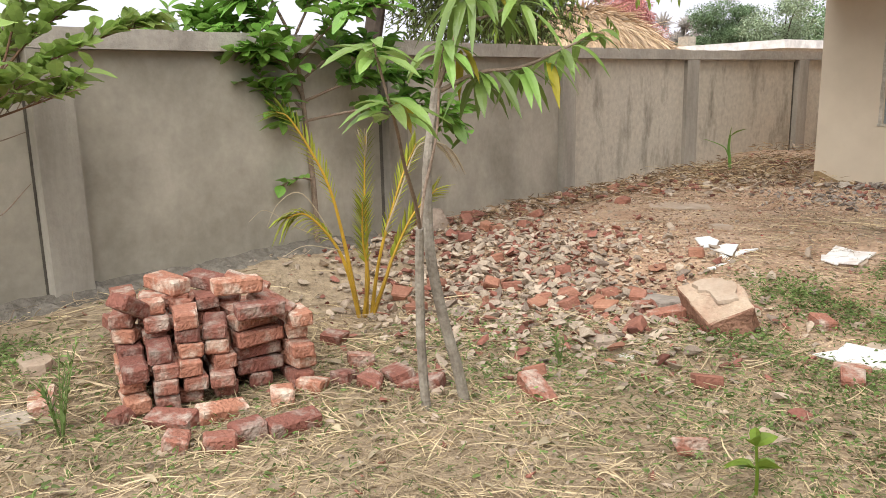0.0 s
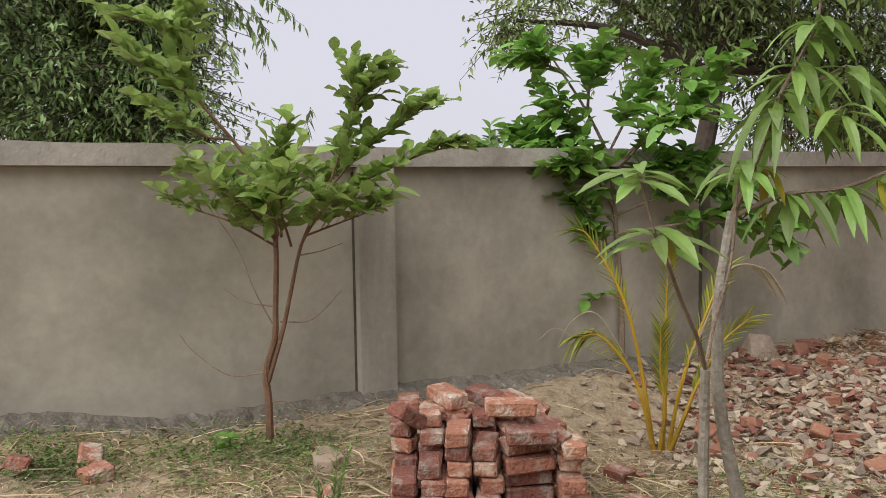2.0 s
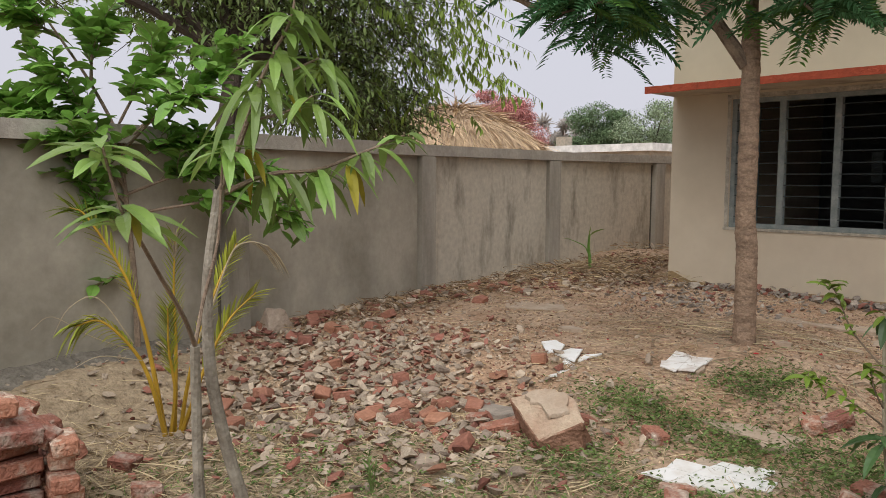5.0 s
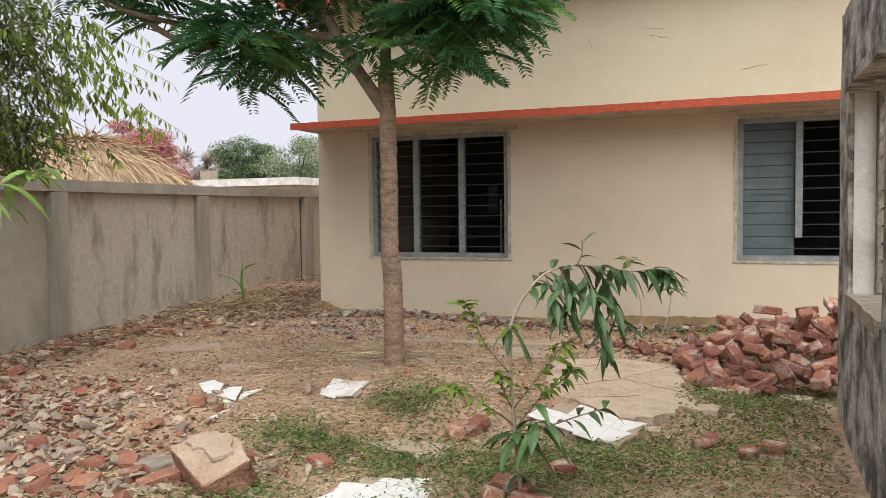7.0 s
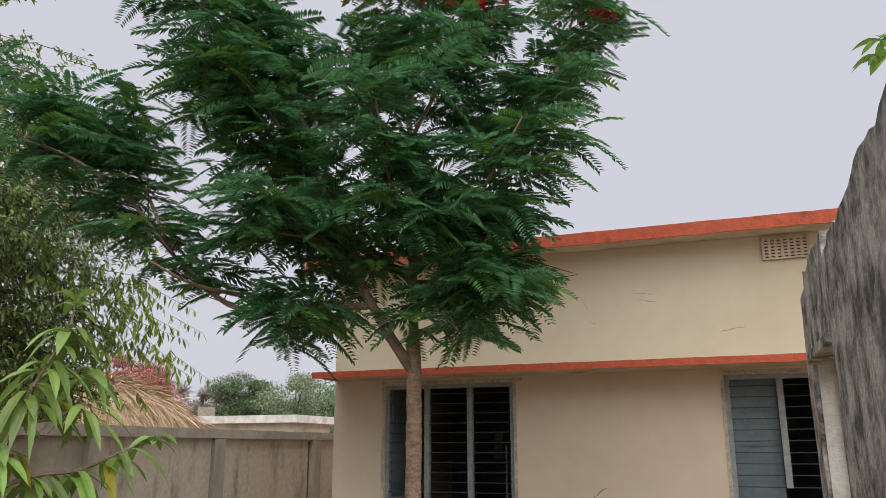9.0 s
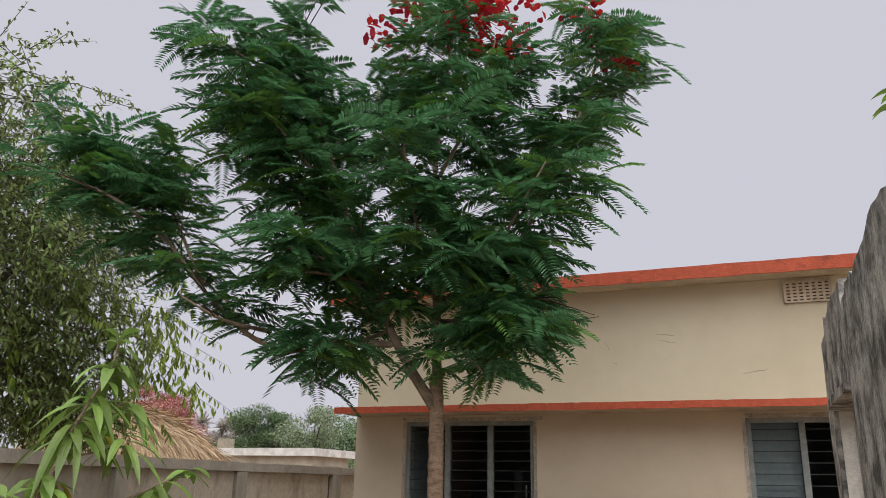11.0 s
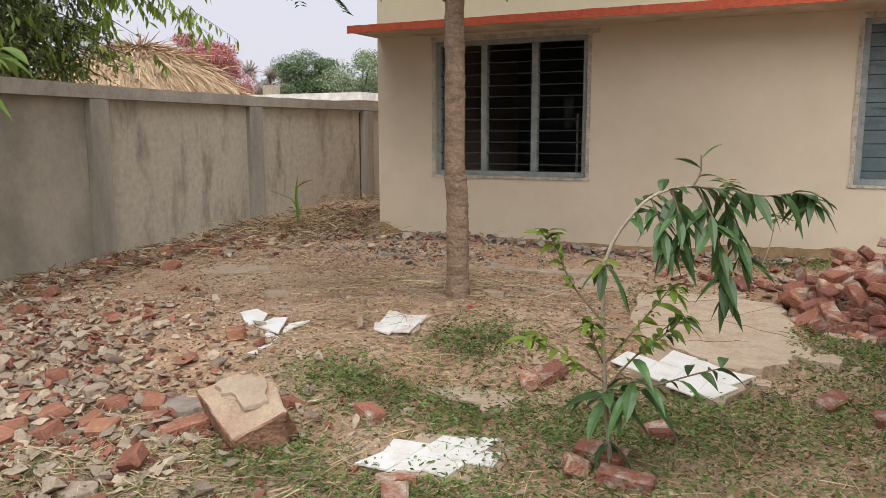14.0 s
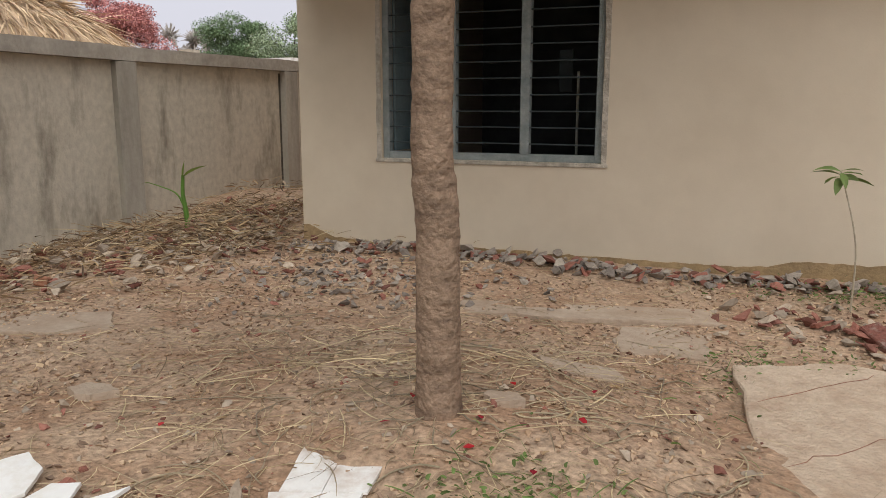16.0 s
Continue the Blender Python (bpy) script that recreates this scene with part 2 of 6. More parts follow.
# ---- boundary wall ----
WALL_LINE = [(-3.05, -5.9), (-3.83, -2.95), (-4.65, 0.25), (-5.42, 3.05), (-6.17, 5.83), (-6.60, 8.62), (-6.50, 11.2), (-6.35, 13.8), (-6.25, 16.5)]
TOPS = [1.69, 1.69, 1.69, 1.705, 1.72, 1.73, 1.73, 1.73, 1.73]
boundary = base_empty("wall_boundary", (-5, 3, 0), "grey cement-plastered compound wall with pillars and a coping", "wall", kind="structure")


def slab_between(a, b, t0, t1, z0, z1, n=1, jag=0.0, ext0=0.0, ext1=0.0, rise=0.0):
    """A slab along a-b, from offset t0 to t1 to the right of its line."""
    a, b = Vector((*a, 0)), Vector((*b, 0))
    d = (b - a).normalized()
    a, b = a - d * ext0, b + d * ext1
    s = Vector((d.y, -d.x, 0))
    V, F = [], []
    for i in range(n + 1):
        p = a.lerp(b, i / n)
        up = Vector((0, 0, rise * i / n))
        j = jag * noise.noise((p.x * 3, p.y * 3, z1))
        for off, z in ((t0, z0), (t1, z0), (t1 + j, z1 + j), (t0 + j, z1 + j)):
            V.append(p + s * off + Vector((0, 0, z)) + (up if z > 0 else up * 0))
    for i in range(n):
        o = i * 4
        for k in range(4):
            F.append((o + k, o + (k + 1) % 4, o + 4 + (k + 1) % 4, o + 4 + k))
    F.append((3, 2, 1, 0))
    F.append(tuple(n * 4 + k for k in range(4)))
    return V, F


for i in range(len(WALL_LINE) - 1):
    a, b = WALL_LINE[i], WALL_LINE[i + 1]
    stained = i >= 4
    top, rise = TOPS[i], TOPS[i + 1] - TOPS[i]
    part("wall_panel", *slab_between(a, b, -0.13, 0.0, -0.3, top, rise=rise), M_plaster_old if stained else M_plaster, boundary)
    part("coping", *slab_between(a, b, -0.19, 0.075, top + 0.002, top + 0.125, n=24, jag=0.012, ext1=0.002, rise=rise), M_cap, boundary, "rough cement coping")
    if i > 0:
        d = (Vector((*b, 0)) - Vector((*a, 0))).normalized()
        p0 = Vector((*a, 0)) - d * 0.12
        p1 = Vector((*a, 0)) + d * 0.12
        part("pillar", *slab_between(p0[:2], p1[:2], -0.17, 0.085, -0.3, top - 0.004), M_pillar, boundary)
        if i > 1:
            # thin strips on the panel: pillar joints, their gap shadow painted in
            for q0, q1 in ((p0 - d * (0.036 if i > 2 else 0.016), p0 - d * 0.001), (p1 + d * 0.001, p1 + d * 0.018)):
                part("joint", *slab_between(q0[:2], q1[:2], 0.0, 0.004, 0.1, top - 0.03), M_gap_shade, boundary, "dark damp joint beside the pillar")

# cement droppings along the wall foot
def wall_foot(y):
    return float(np.interp(y, [p[1] for p in WALL_LINE], [p[0] for p in WALL_LINE]))


sv, sf = [], []
for i in range(141):
    y = -3.2 + 6.0 * i / 140
    x = wall_foot(y)
    reach = 0.26 + 0.11 * noise.noise((y * 1.9, 3, 0)) + 0.05 * noise.noise((y * 8, 5, 0))
    for k in range(5):
        xx = x + reach * k / 4
        sv.append((xx, y, rough_z(xx, y) + (0.05 * (1 - k / 4) ** 1.5 - 0.006 * (k == 4)) + 0.022 * noise.noise((xx * 17, y * 17, 7)) * (k < 4)))
for i in range(140):
    sf += [(i * 5 + k, i * 5 + k + 1, i * 5 + k + 6, i * 5 + k + 5) for k in range(4)]
M_spill = mat("grey_mortar_droppings", (0.225, 0.2, 0.165), vary=0.5, grain=30, blotch=7, colour2=(0.12, 0.105, 0.085), bump=1.0, bump_scale=35)
tagged(part("trim_wall_foot", sv, sf, M_spill), "ragged grey mortar droppings along the wall foot", "mortar", kind="structure")

# ---- the house ----
FY = 8.635
HX0, HX1, HY1 = -4.72, 6.5, 14.0
WINS = [(-3.97, -2.21, 0.92, 2.40), (0.29, 2.05, 0.92, 2.40), (4.3, 6.0, 0.92, 2.40)]
ROOF_Z = 4.0


def wall_shell(x0, x1, y0, y1, z0, z1, holes):
    """One closed wall mesh with openings through it."""
    xs = sorted({x0, x1, *[h[0] for h in holes], *[h[1] for h in holes]})
    zs = sorted({z0, z1, *[h[2] for h in holes], *[h[3] for h in holes]})

    def solid(i, j):
        if not (0 <= i < len(xs) - 1 and 0 <= j < len(zs) - 1):
            return False
        cx, cz = (xs[i] + xs[i + 1]) / 2, (zs[j] + zs[j + 1]) / 2
        return not any(a < cx < b and c < cz < d for a, b, c, d in holes)

    V = [(x, y, z) for y in (y0, y1) for z in zs for x in xs]
    n, m = len(xs), len(xs) * len(zs)
    q = lambda s, i, j: s * m + j * n + i
    F = []
    for i in range(len(xs) - 1):
        for j in range(len(zs) - 1):
            if not solid(i, j):
                continue
            F += [(q(0, i, j), q(0, i + 1, j), q(0, i + 1, j + 1), q(0, i, j + 1)), (q(1, i, j), q(1, i, j + 1), q(1, i + 1, j + 1), q(1, i + 1, j))]
            if not solid(i - 1, j):
                F.append((q(0, i, j), q(0, i, j + 1), q(1, i, j + 1), q(1, i, j)))
            if not solid(i + 1, j):
                F.append((q(0, i + 1, j), q(1, i + 1, j), q(1, i + 1, j + 1), q(0, i + 1, j + 1)))
            if not solid(i, j - 1):
                F.append((q(0, i, j), q(1, i, j), q(1, i + 1, j), q(0, i + 1, j)))
            if not solid(i, j + 1):
                F.append((q(0, i, j + 1), q(0, i + 1, j + 1), q(1, i + 1, j + 1), q(1, i, j + 1)))
    return V, F


def crumbly_band(x0, x1, y, z0, z1, thick, seed):
    """A painted edge with a slightly broken outline."""
    V, F = [], []
    n = int((x1 - x0) / 0.05)
    for i in range(n + 1):
        x = x0 + (x1 - x0) * i / n
        j = noise.noise((x * 2.3, seed, 0)) * 0.008 + noise.noise((x * 11, seed, 5)) * 0.006
        k = noise.noise((x * 2.9, seed, 9)) * 0.008 + max(0, noise.noise((x * 1.1, seed, 3)) - 0.35) * 0.05
        V += [(x, y, z0 + k), (x, y - thick + j, z0 + k), (x, y - thick + j, z1 + j), (x, y, z1 + j)]
    for i in range(n):
        o = i * 4
        F += [(o + q, o + (q + 1) % 4, o + 4 + (q + 1) % 4, o + 4 + q) for q in range(4)]
    F += [(3, 2, 1, 0), tuple(n * 4 + q for q in range(4))]
    return V, F


wf = part("wall_house_front", *wall_shell(HX0, HX1, FY, FY + 0.24, 0.2, 2.5, WINS), M_cream)
tagged(wf, "smooth cream-painted house wall with barred windows", "wall", kind="structure")
wu = part("wall_house_upper", *boxes([(HX0, HX1, FY, FY + 0.24, 2.502, ROOF_Z)]), M_cream_up)
tagged(wu, "pale cream-painted upper house wall with hairline cracks", "wall", kind="structure")
for k, (x, z, w_, dz) in enumerate(((-1.28, 3.36, 0.07, -0.12), (-0.66, 3.42, 0.24, -0.03), (-0.6, 3.34, 0.2, -0.05), (-1.2, 3.1, 0.07, -0.04), (0.3, 2.9, 0.3, 0.05))):
    pts = [(x + w_ * q / 6, FY - 0.0015, z + dz * q / 6 + 0.02 * noise.noise((q * 0.9, k, 0))) for q in range(7)]
    part("crack", *tube(pts, [0.0012, 0.003, 0.002, 0.0032, 0.002, 0.0025, 0.001], 4), M_mortar, wu, "hairline crack in the paint")
ws = part("wall_house_side", *boxes([(HX0, HX0 + 0.24, FY + 0.242, HY1, 0.29, ROOF_Z), (HX1 - 0.24, HX1, FY + 0.242, HY1, 0.29, ROOF_Z), (HX0, HX1, HY1, HY1 + 0.24, 0.29, ROOF_Z)]), M_cream)
tagged(ws, "cream-painted side wall of the house", "wall", kind="structure")
pl = part("plinth", *boxes([(HX0 + 0.03, HX1 - 0.03, FY + 0.03, HY1, -0.3, 0.289)]), M_damp)
tagged(pl, "damp brown earth-stained plinth under the wall", "plinth", kind="structure")
dv, df = [], []
for i in range(221):
    x = HX0 + 0.005 + (HX1 - HX0 - 0.015) * i / 220
    z = 0.235 + 0.11 * math.exp(-((x - HX0) / 0.22) ** 2) + 0.075 / (1 + math.exp((-0.95 - x) * 9)) + 0.03 * noise.noise((x * 3, 1, 0)) + 0.02 * noise.noise((x * 13, 2, 0))
    y = FY - 0.008 + 0.003 * noise.noise((x * 9, 4, 0))
    dv += [(x, FY, 0.05), (x, y - 0.012, 0.05), (x, y, z), (x, FY, z)]
for i in range(220):
    df += [(i * 4 + q, i * 4 + (q + 1) % 4, i * 4 + 4 + (q + 1) % 4, i * 4 + 4 + q) for q in range(4)]
df += [(3, 2, 1, 0), tuple(880 + q for q in range(4))]
db = part("damp_band", dv, df, M_damp)
tagged(db, "brown damp crumbling foot of the wall", "trim", kind="structure")
rf = part("ceiling", *boxes([(HX0 - 0.3, HX1 + 0.3, FY - 0.36, HY1 + 0.5, ROOF_Z + 0.002, ROOF_Z + 0.13)]), M_soffit)
tagged(rf, "flat concrete roof slab overhanging the wall", "roof", kind="structure")


part("roof_edge", *crumbly_band(HX0 - 0.32, HX1 + 0.3, FY - 0.362, ROOF_Z - 0.01, ROOF_Z + 0.14, 0.025, 1.0), M_red, rf, "red-painted roof edge")
sh = part("sunshade", *boxes([(HX0 + 0.02, HX1, FY - 0.62, FY - 0.002, 2.475, 2.53)]), M_soffit)
tagged(sh, "thin concrete sunshade slab above the windows", "sunshade", kind="structure")
part("sunshade_edge", *crumbly_band(HX0 + 0.0, HX1, FY - 0.622, 2.465, 2.545, 0.022, 4.0), M_red, sh, "chipped red-painted edge")

# inner walls, floor and ceiling, coloured dark to paint the indoor shade
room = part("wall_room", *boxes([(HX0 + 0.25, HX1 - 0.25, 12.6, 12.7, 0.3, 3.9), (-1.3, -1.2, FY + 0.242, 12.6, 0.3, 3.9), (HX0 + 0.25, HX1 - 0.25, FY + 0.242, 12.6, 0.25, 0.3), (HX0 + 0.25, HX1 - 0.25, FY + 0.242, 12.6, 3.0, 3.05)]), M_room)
tagged(room, "bare room behind the window bars, its shade put into dark colour", "wall", kind="structure")


def make_window(i, x0, x1, z0, z1, shutter):
    w = base_empty("window_%d" % i, ((x0 + x1) / 2, FY, z0), "three-bay window with weathered blue-grey frame and iron bars", "window", kind="structure")
    y0, y1 = FY + 0.03, FY + 0.10
    f = 0.055
    part("window_frame", *boxes([(x0, x0 + f, y0, y1, z0, z1), (x1 - f, x1, y0, y1, z0, z1), (x0 + f, x1 - f, y0, y1, z1 - f, z1), (x0 + f, x1 - f, y0, y1, z0, z0 + f)], bevel=0.004), M_frame, w)
    third = (x1 - x0) / 3
    for k in (1, 2):
        part("mullion", *boxes([(x0 + k * third - 0.035, x0 + k * third + 0.035, y0 - 0.003, y1, z0 + (0.24 if (i, k) == (2, 1) else f), z1 - f)], bevel=0.004), M_frame, w)
    for k in range(11):
        z = z0 + f + (z1 - z0 - 2 * f) * (k + 0.6) / 11.2
        sag = random.uniform(-0.006, 0.006)
        part("bar", *tube([(x0 + f, y0 + 0.012, z), ((x0 + x1) / 2, y0 + 0.012, z + sag), (x1 - f, y0 + 0.012, z)], [0.0055] * 3, 6), M_bar, w)
    part("sill", *boxes([(x0 - 0.05, x1 + 0.05, FY - 0.012, FY + 0.03, z0 - 0.03, z0)], bevel=0.004), M_surround, w, "rough mortar sill")
    for xa, xb in ((x0 - 0.04, x0 - 0.001), (x1 + 0.001, x1 + 0.04)):
        V, F = [], []
        n = 30
        for q in range(n + 1):
            z = z0 + (z1 - z0 + 0.02) * q / n
            a = noise.noise((xa * 3, z * 6, 1)) * 0.008
            V += [(xa + a, FY, z), (xa + a, FY - 0.006, z), (xb, FY - 0.006, z), (xb, FY, z)]
        for q in range(n):
            F += [(q * 4 + r, q * 4 + (r + 1) % 4, q * 4 + 4 + (r + 1) % 4, q * 4 + 4 + r) for r in range(4)]
        F += [(3, 2, 1, 0), tuple(n * 4 + r for r in range(4))]
        part("surround", V, F, M_surround, w, "flaky mortar edge")
    part("lintel", *crumbly_band(x0 - 0.05, x1 + 0.12, FY, z1 + 0.002, z1 + 0.05, 0.008, 7.0 + i), M_surround, w, "cracked mortar lintel")
    for k in shutter:
        a, b = x0 + k * third + 0.04, x0 + (k + 1) * third - 0.04
        s = part("shutter", *boxes([(a, b, y1 + 0.03, y1 + 0.05, z0 + f, z1 - f)]), M_shutter, w, "closed faded blue wooden shutter")
        part("rail", *boxes([(a, a + 0.07, y1 + 0.018, y1 + 0.029, z0 + f, z1 - f), (b - 0.07, b, y1 + 0.018, y1 + 0.029, z0 + f, z1 - f), (a + 0.07, b - 0.07, y1 + 0.018, y1 + 0.029, (z0 + z1) / 2 - 0.05, (z0 + z1) / 2 + 0.05)]), M_shutter, s)
    # shutters folded back into the room
    for xe in ((x0 + 0.06,) if 0 not in shutter else ()) + (x1 - 0.06,):
        part("open_shutter", *boxes([(xe - 0.012, xe + 0.012, y1 + 0.02, y1 + 0.52, z0 + f, z1 - f)]), M_shutter, w, "blue shutter folded back inside")
    return w


make_window(1, *WINS[0], ())
make_window(2, *WINS[1], (0,))
make_window(3, *WINS[2], ())

# things seen dimly in the room
for k, (x, y, z0, z1, r, m_, nm, lab) in enumerate(((-2.62, 9.7, 0.95, 1.62, 0.012, M_oldwhite, "pipe", "white upright pipe in the dim room"), (-2.44, 9.75, 0.9, 1.55, 0.01, M_oldwhite, "pipe", "white upright pipe in the dim room"))):
    tagged(part(nm, *tube([(x, y, 0.3), (x, y, z1)], [r, r], 8), m_), lab, "pipe")
cl = part("hanging_cloth", *boxes([(-2.78, -2.66, 9.66, 9.68, 1.45, 1.8)], bevel=0.004), M_bar)
tagged(cl, "dark cloth hanging in the dim room", "cloth")

# pierced ventilator under the roof
vent = base_empty("ventilator", (1.1, FY, 3.7), "pierced cement ventilator block high in the wall", "vent", kind="structure")
VX0, VX1, VZ0, VZ1 = 0.84, 1.35, 3.70, 3.95
# no hole in the wall: a dark plate stands in for shaded openings
part("backing", *boxes([(VX0, VX1, FY - 0.006, FY - 0.003, VZ0, VZ1)]), M_bar, vent, "dark hollow behind")
rows_v = []
for r in range(7):
    z = VZ0 + (VZ1 - VZ0) * r / 6.5
    rows_v.append((VX0, VX1, FY - 0.035, FY - 0.006, z, z + 0.022))
for c in range(8):
    x = VX0 + (VX1 - VX0 - 0.03) * c / 7
    rows_v.append((x, x + 0.03, FY - 0.037, FY - 0.006, VZ0, VZ1 + 0.02))
part("grille", *boxes(rows_v), M_soffit, vent, "cream cement grille")

# ---- old roofless wall beside the path ----
OX, OT = 0.98, 0.3
old = base_empty("wall_old", (OX + 0.15, 2, 0), "mould-blackened crumbling plaster wall with an empty window opening", "wall", kind="structure")


def ragged_block(y0, y1, z0, z1, x0=OX, x1=OX + OT, jag=0.05, seed=0.0):
    """A block of the old wall with wavering faces and a broken top."""
    ny, nz = max(1, int((y1 - y0) / 0.12)), max(1, int((z1 - z0) / 0.15))
    V, F = [], []
    for side in (0, 1):
        for j in range(nz + 1):
            for i in range(ny + 1):
                y = y0 + (y1 - y0) * i / ny
                top = z1 + jag * (noise.noise((y * 2.5, seed, 3)) + 0.6 * noise.noise((y * 9, seed, 7)))
                z = z0 + (top - z0) * j / nz
                x = (x0 if side == 0 else x1) + 0.014 * noise.noise((y * 1.3, z * 1.3, seed + side)) + 0.006 * noise.noise((y * 7, z * 7, seed))
                V.append((x, y, z))
    n = (ny + 1) * (nz + 1)
    q = lambda s, j, i: s * n + j * (ny + 1) + i
    for j in range(nz):
        for i in range(ny):
            F += [(q(0, j, i), q(0, j + 1, i), q(0, j + 1, i + 1), q(0, j, i + 1)), (q(1, j, i), q(1, j, i + 1), q(1, j + 1, i + 1), q(1, j + 1, i))]
    for j in range(nz):
        F += [(q(0, j, 0), q(1, j, 0), q(1, j + 1, 0), q(0, j + 1, 0)), (q(0, j, ny), q(0, j + 1, ny), q(1, j + 1, ny), q(1, j, ny))]
    for i in range(ny):
        F += [(q(0, nz, i), q(1, nz, i), q(1, nz, i + 1), q(0, nz, i + 1)), (q(0, 0, i), q(0, 0, i + 1), q(1, 0, i + 1), q(1, 0, i))]
    return V, F


OY0, OY1, OYE = 4.0, 5.36, 5.85
part("wall_end", *ragged_block(OY1 + 0.001, OYE, -0.2, 2.75, seed=1, jag=0.03), M_oldwall, old)
part("wall_under", *ragged_block(OY0 + 0.001, OY1, -0.2, 0.90, jag=0.02, seed=2), M_oldwall, old)
part("wall_over", *ragged_block(OY0 + 0.001, OY1, 2.24, 2.84, seed=3, jag=0.06), M_oldwall, old)
part("wall_long", *ragged_block(-2.4, OY0, -0.2, 2.67, seed=4, jag=0.05), M_oldwall, old)
part("lintel", *ragged_block(OY0 + 0.002, OY1 - 0.002, 2.175, 2.235, OX - 0.035, OX + OT - 0.02, 0.012, 8), M_oldwall, old, "blackened concrete lintel edge")
part("jamb", *boxes([(OX + 0.03, OX + 0.15, OY1 - 0.012, OY1 - 0.001, 0.92, 2.2)]), M_oldwhite, old, "flaking whitewashed reveal")
part("sill", *ragged_block(OY0 + 0.002, OY1 - 0.002, 0.86, 0.935, OX - 0.012, OX + OT, 0.012, 6), M_mortar, old, "broken mortar sill")
part("frame_post", *boxes([(OX + 0.155, OX + 0.215, OY1 - 0.06, OY1 - 0.013, 0.94, 2.2)], bevel=0.005), M_mortar, old, "decayed timber frame")
for k in range(11):
    z = 1.03 + k * 0.108
    part("bar", *tube([(OX + 0.185, OY1 - 0.061, z), (OX + 0.185, OY0 + 0.002, z)], [0.008, 0.008], 6), M_bar, old, "rusty iron bar")

# ---- plants: materials ----
M_guava = mat("guava_leaf", (0.29, 0.385, 0.105), rough=0.45, vary=0.15, grain=40, colour2=(0.24, 0.345, 0.085), island=0.35, bump=0.1, translucent=0.45, spec=0.4)
M_citrus = mat("citrus_leaf", (0.22, 0.39, 0.075), rough=0.38, vary=0.15, grain=40, colour2=(0.14, 0.28, 0.05), island=0.4, bump=0.1, translucent=0.42, spec=0.5)
M_mango = mat("mango_leaf", (0.24, 0.36, 0.085), rough=0.35, vary=0.15, grain=40, colour2=(0.17, 0.28, 0.06), island=0.4, bump=0.08, translucent=0.3, spec=0.5)
M_mango_y = mat("yellowing_mango_leaf", (0.42, 0.36, 0.04), rough=0.45, vary=0.15, grain=40, island=0.2, bump=0.08, translucent=0.35)
M_seed = mat("dark_mango_leaf", (0.105, 0.205, 0.068), rough=0.33, vary=0.2, grain=40, island=0.35, bump=0.08, translucent=0.2, spec=0.5)
M_seed_y = mat("young_lime_leaf", (0.22, 0.32, 0.045), rough=0.4, vary=0.15, grain=40, island=0.25, bump=0.05, translucent=0.35)
M_flame = mat("feathery_leaf", (0.115, 0.285, 0.12), rough=0.55, vary=0.2, grain=30, island=0.4, bump=0, translucent=0.48, spec=0.3)
M_flame_y = mat("light_feathery_leaf", (0.15, 0.32, 0.07), rough=0.55, vary=0.2, grain=30, island=0.3, bump=0, translucent=0.3, spec=0.3)
M_flower = mat("scarlet_petal", (0.62, 0.03, 0.045), rough=0.6, vary=0.2, grain=30, island=0.4, bump=0, translucent=0.3)
M_dark = mat("dense_tree_leaf", (0.27, 0.365, 0.125), rough=0.5, vary=0.2, grain=20, island=0.55, bump=0, translucent=0.32)
M_light = mat("drooping_tree_leaf", (0.33, 0.46, 0.085), rough=0.5, vary=0.2, grain=20, island=0.45, bump=0, translucent=0.45)
M_creeper = mat("creeper_leaf", (0.29, 0.41, 0.155), rough=0.5, vary=0.2, grain=20, island=0.55, bump=0, translucent=0.35)
# far foliage: aerial haze is mixed into these three lightened base colours
M_far = mat("far_tree_leaf_hazed", (0.21, 0.30, 0.16), rough=0.9, spec=0.05, vary=0.1, grain=6, island=0.25, bump=0, translucent=0.1)
M_far2 = mat("far_pale_leaf_hazed", (0.34, 0.42, 0.26), rough=0.9, spec=0.05, vary=0.1, grain=6, island=0.25, bump=0, translucent=0.1)
M_farred = mat("far_red_blossom_hazed", (0.60, 0.27, 0.25), rough=0.8, vary=0.2, grain=6, island=0.4, bump=0, translucent=0.1)
M_bark = mat("grey_brown_bark", (0.33, 0.25, 0.18), vary=0.3, grain=50, blotch=9, colour2=(0.19, 0.135, 0.10), bump=0.7, bump_scale=70)
M_bark_trunk = mat("scarred_pale_bark", (0.31, 0.215, 0.15), vary=0.45, grain=60, blotch=8, colour2=(0.15, 0.10, 0.07), bump=1.0, bump_scale=42, streak=0.9, stretch=2.8, edge=0.43, soft=0.1)
M_bark_red = mat("reddish_brown_bark", (0.22, 0.125, 0.075), vary=0.25, grain=50, blotch=9, bump=0.4)
M_bark_grey = mat("lichen_grey_bark", (0.37, 0.335, 0.275), vary=0.3, grain=60, blotch=14, colour2=(0.20, 0.17, 0.135), bump=0.5)
M_bark_pale = mat("pale_smooth_bark", (0.50, 0.44, 0.33), vary=0.25, grain=50, blotch=12, colour2=(0.34, 0.28, 0.2), bump=0.3)
M_twig_grey = mat("pale_grey_twig", (0.50, 0.46, 0.42), vary=0.2, grain=10, bump=0)
M_bark_dark = mat("dark_bark", (0.085, 0.065, 0.05), vary=0.3, grain=20, blotch=5, bump=0.5)
M_palm = mat("yellow_green_frond", (0.42, 0.42, 0.06), rough=0.45, vary=0.2, grain=30, colour2=(0.17, 0.24, 0.03), island=0.4, bump=0.05, translucent=0.3)
M_petiole = mat("golden_stalk", (0.58, 0.36, 0.045), rough=0.4, vary=0.2, grain=20, bump=0.05)
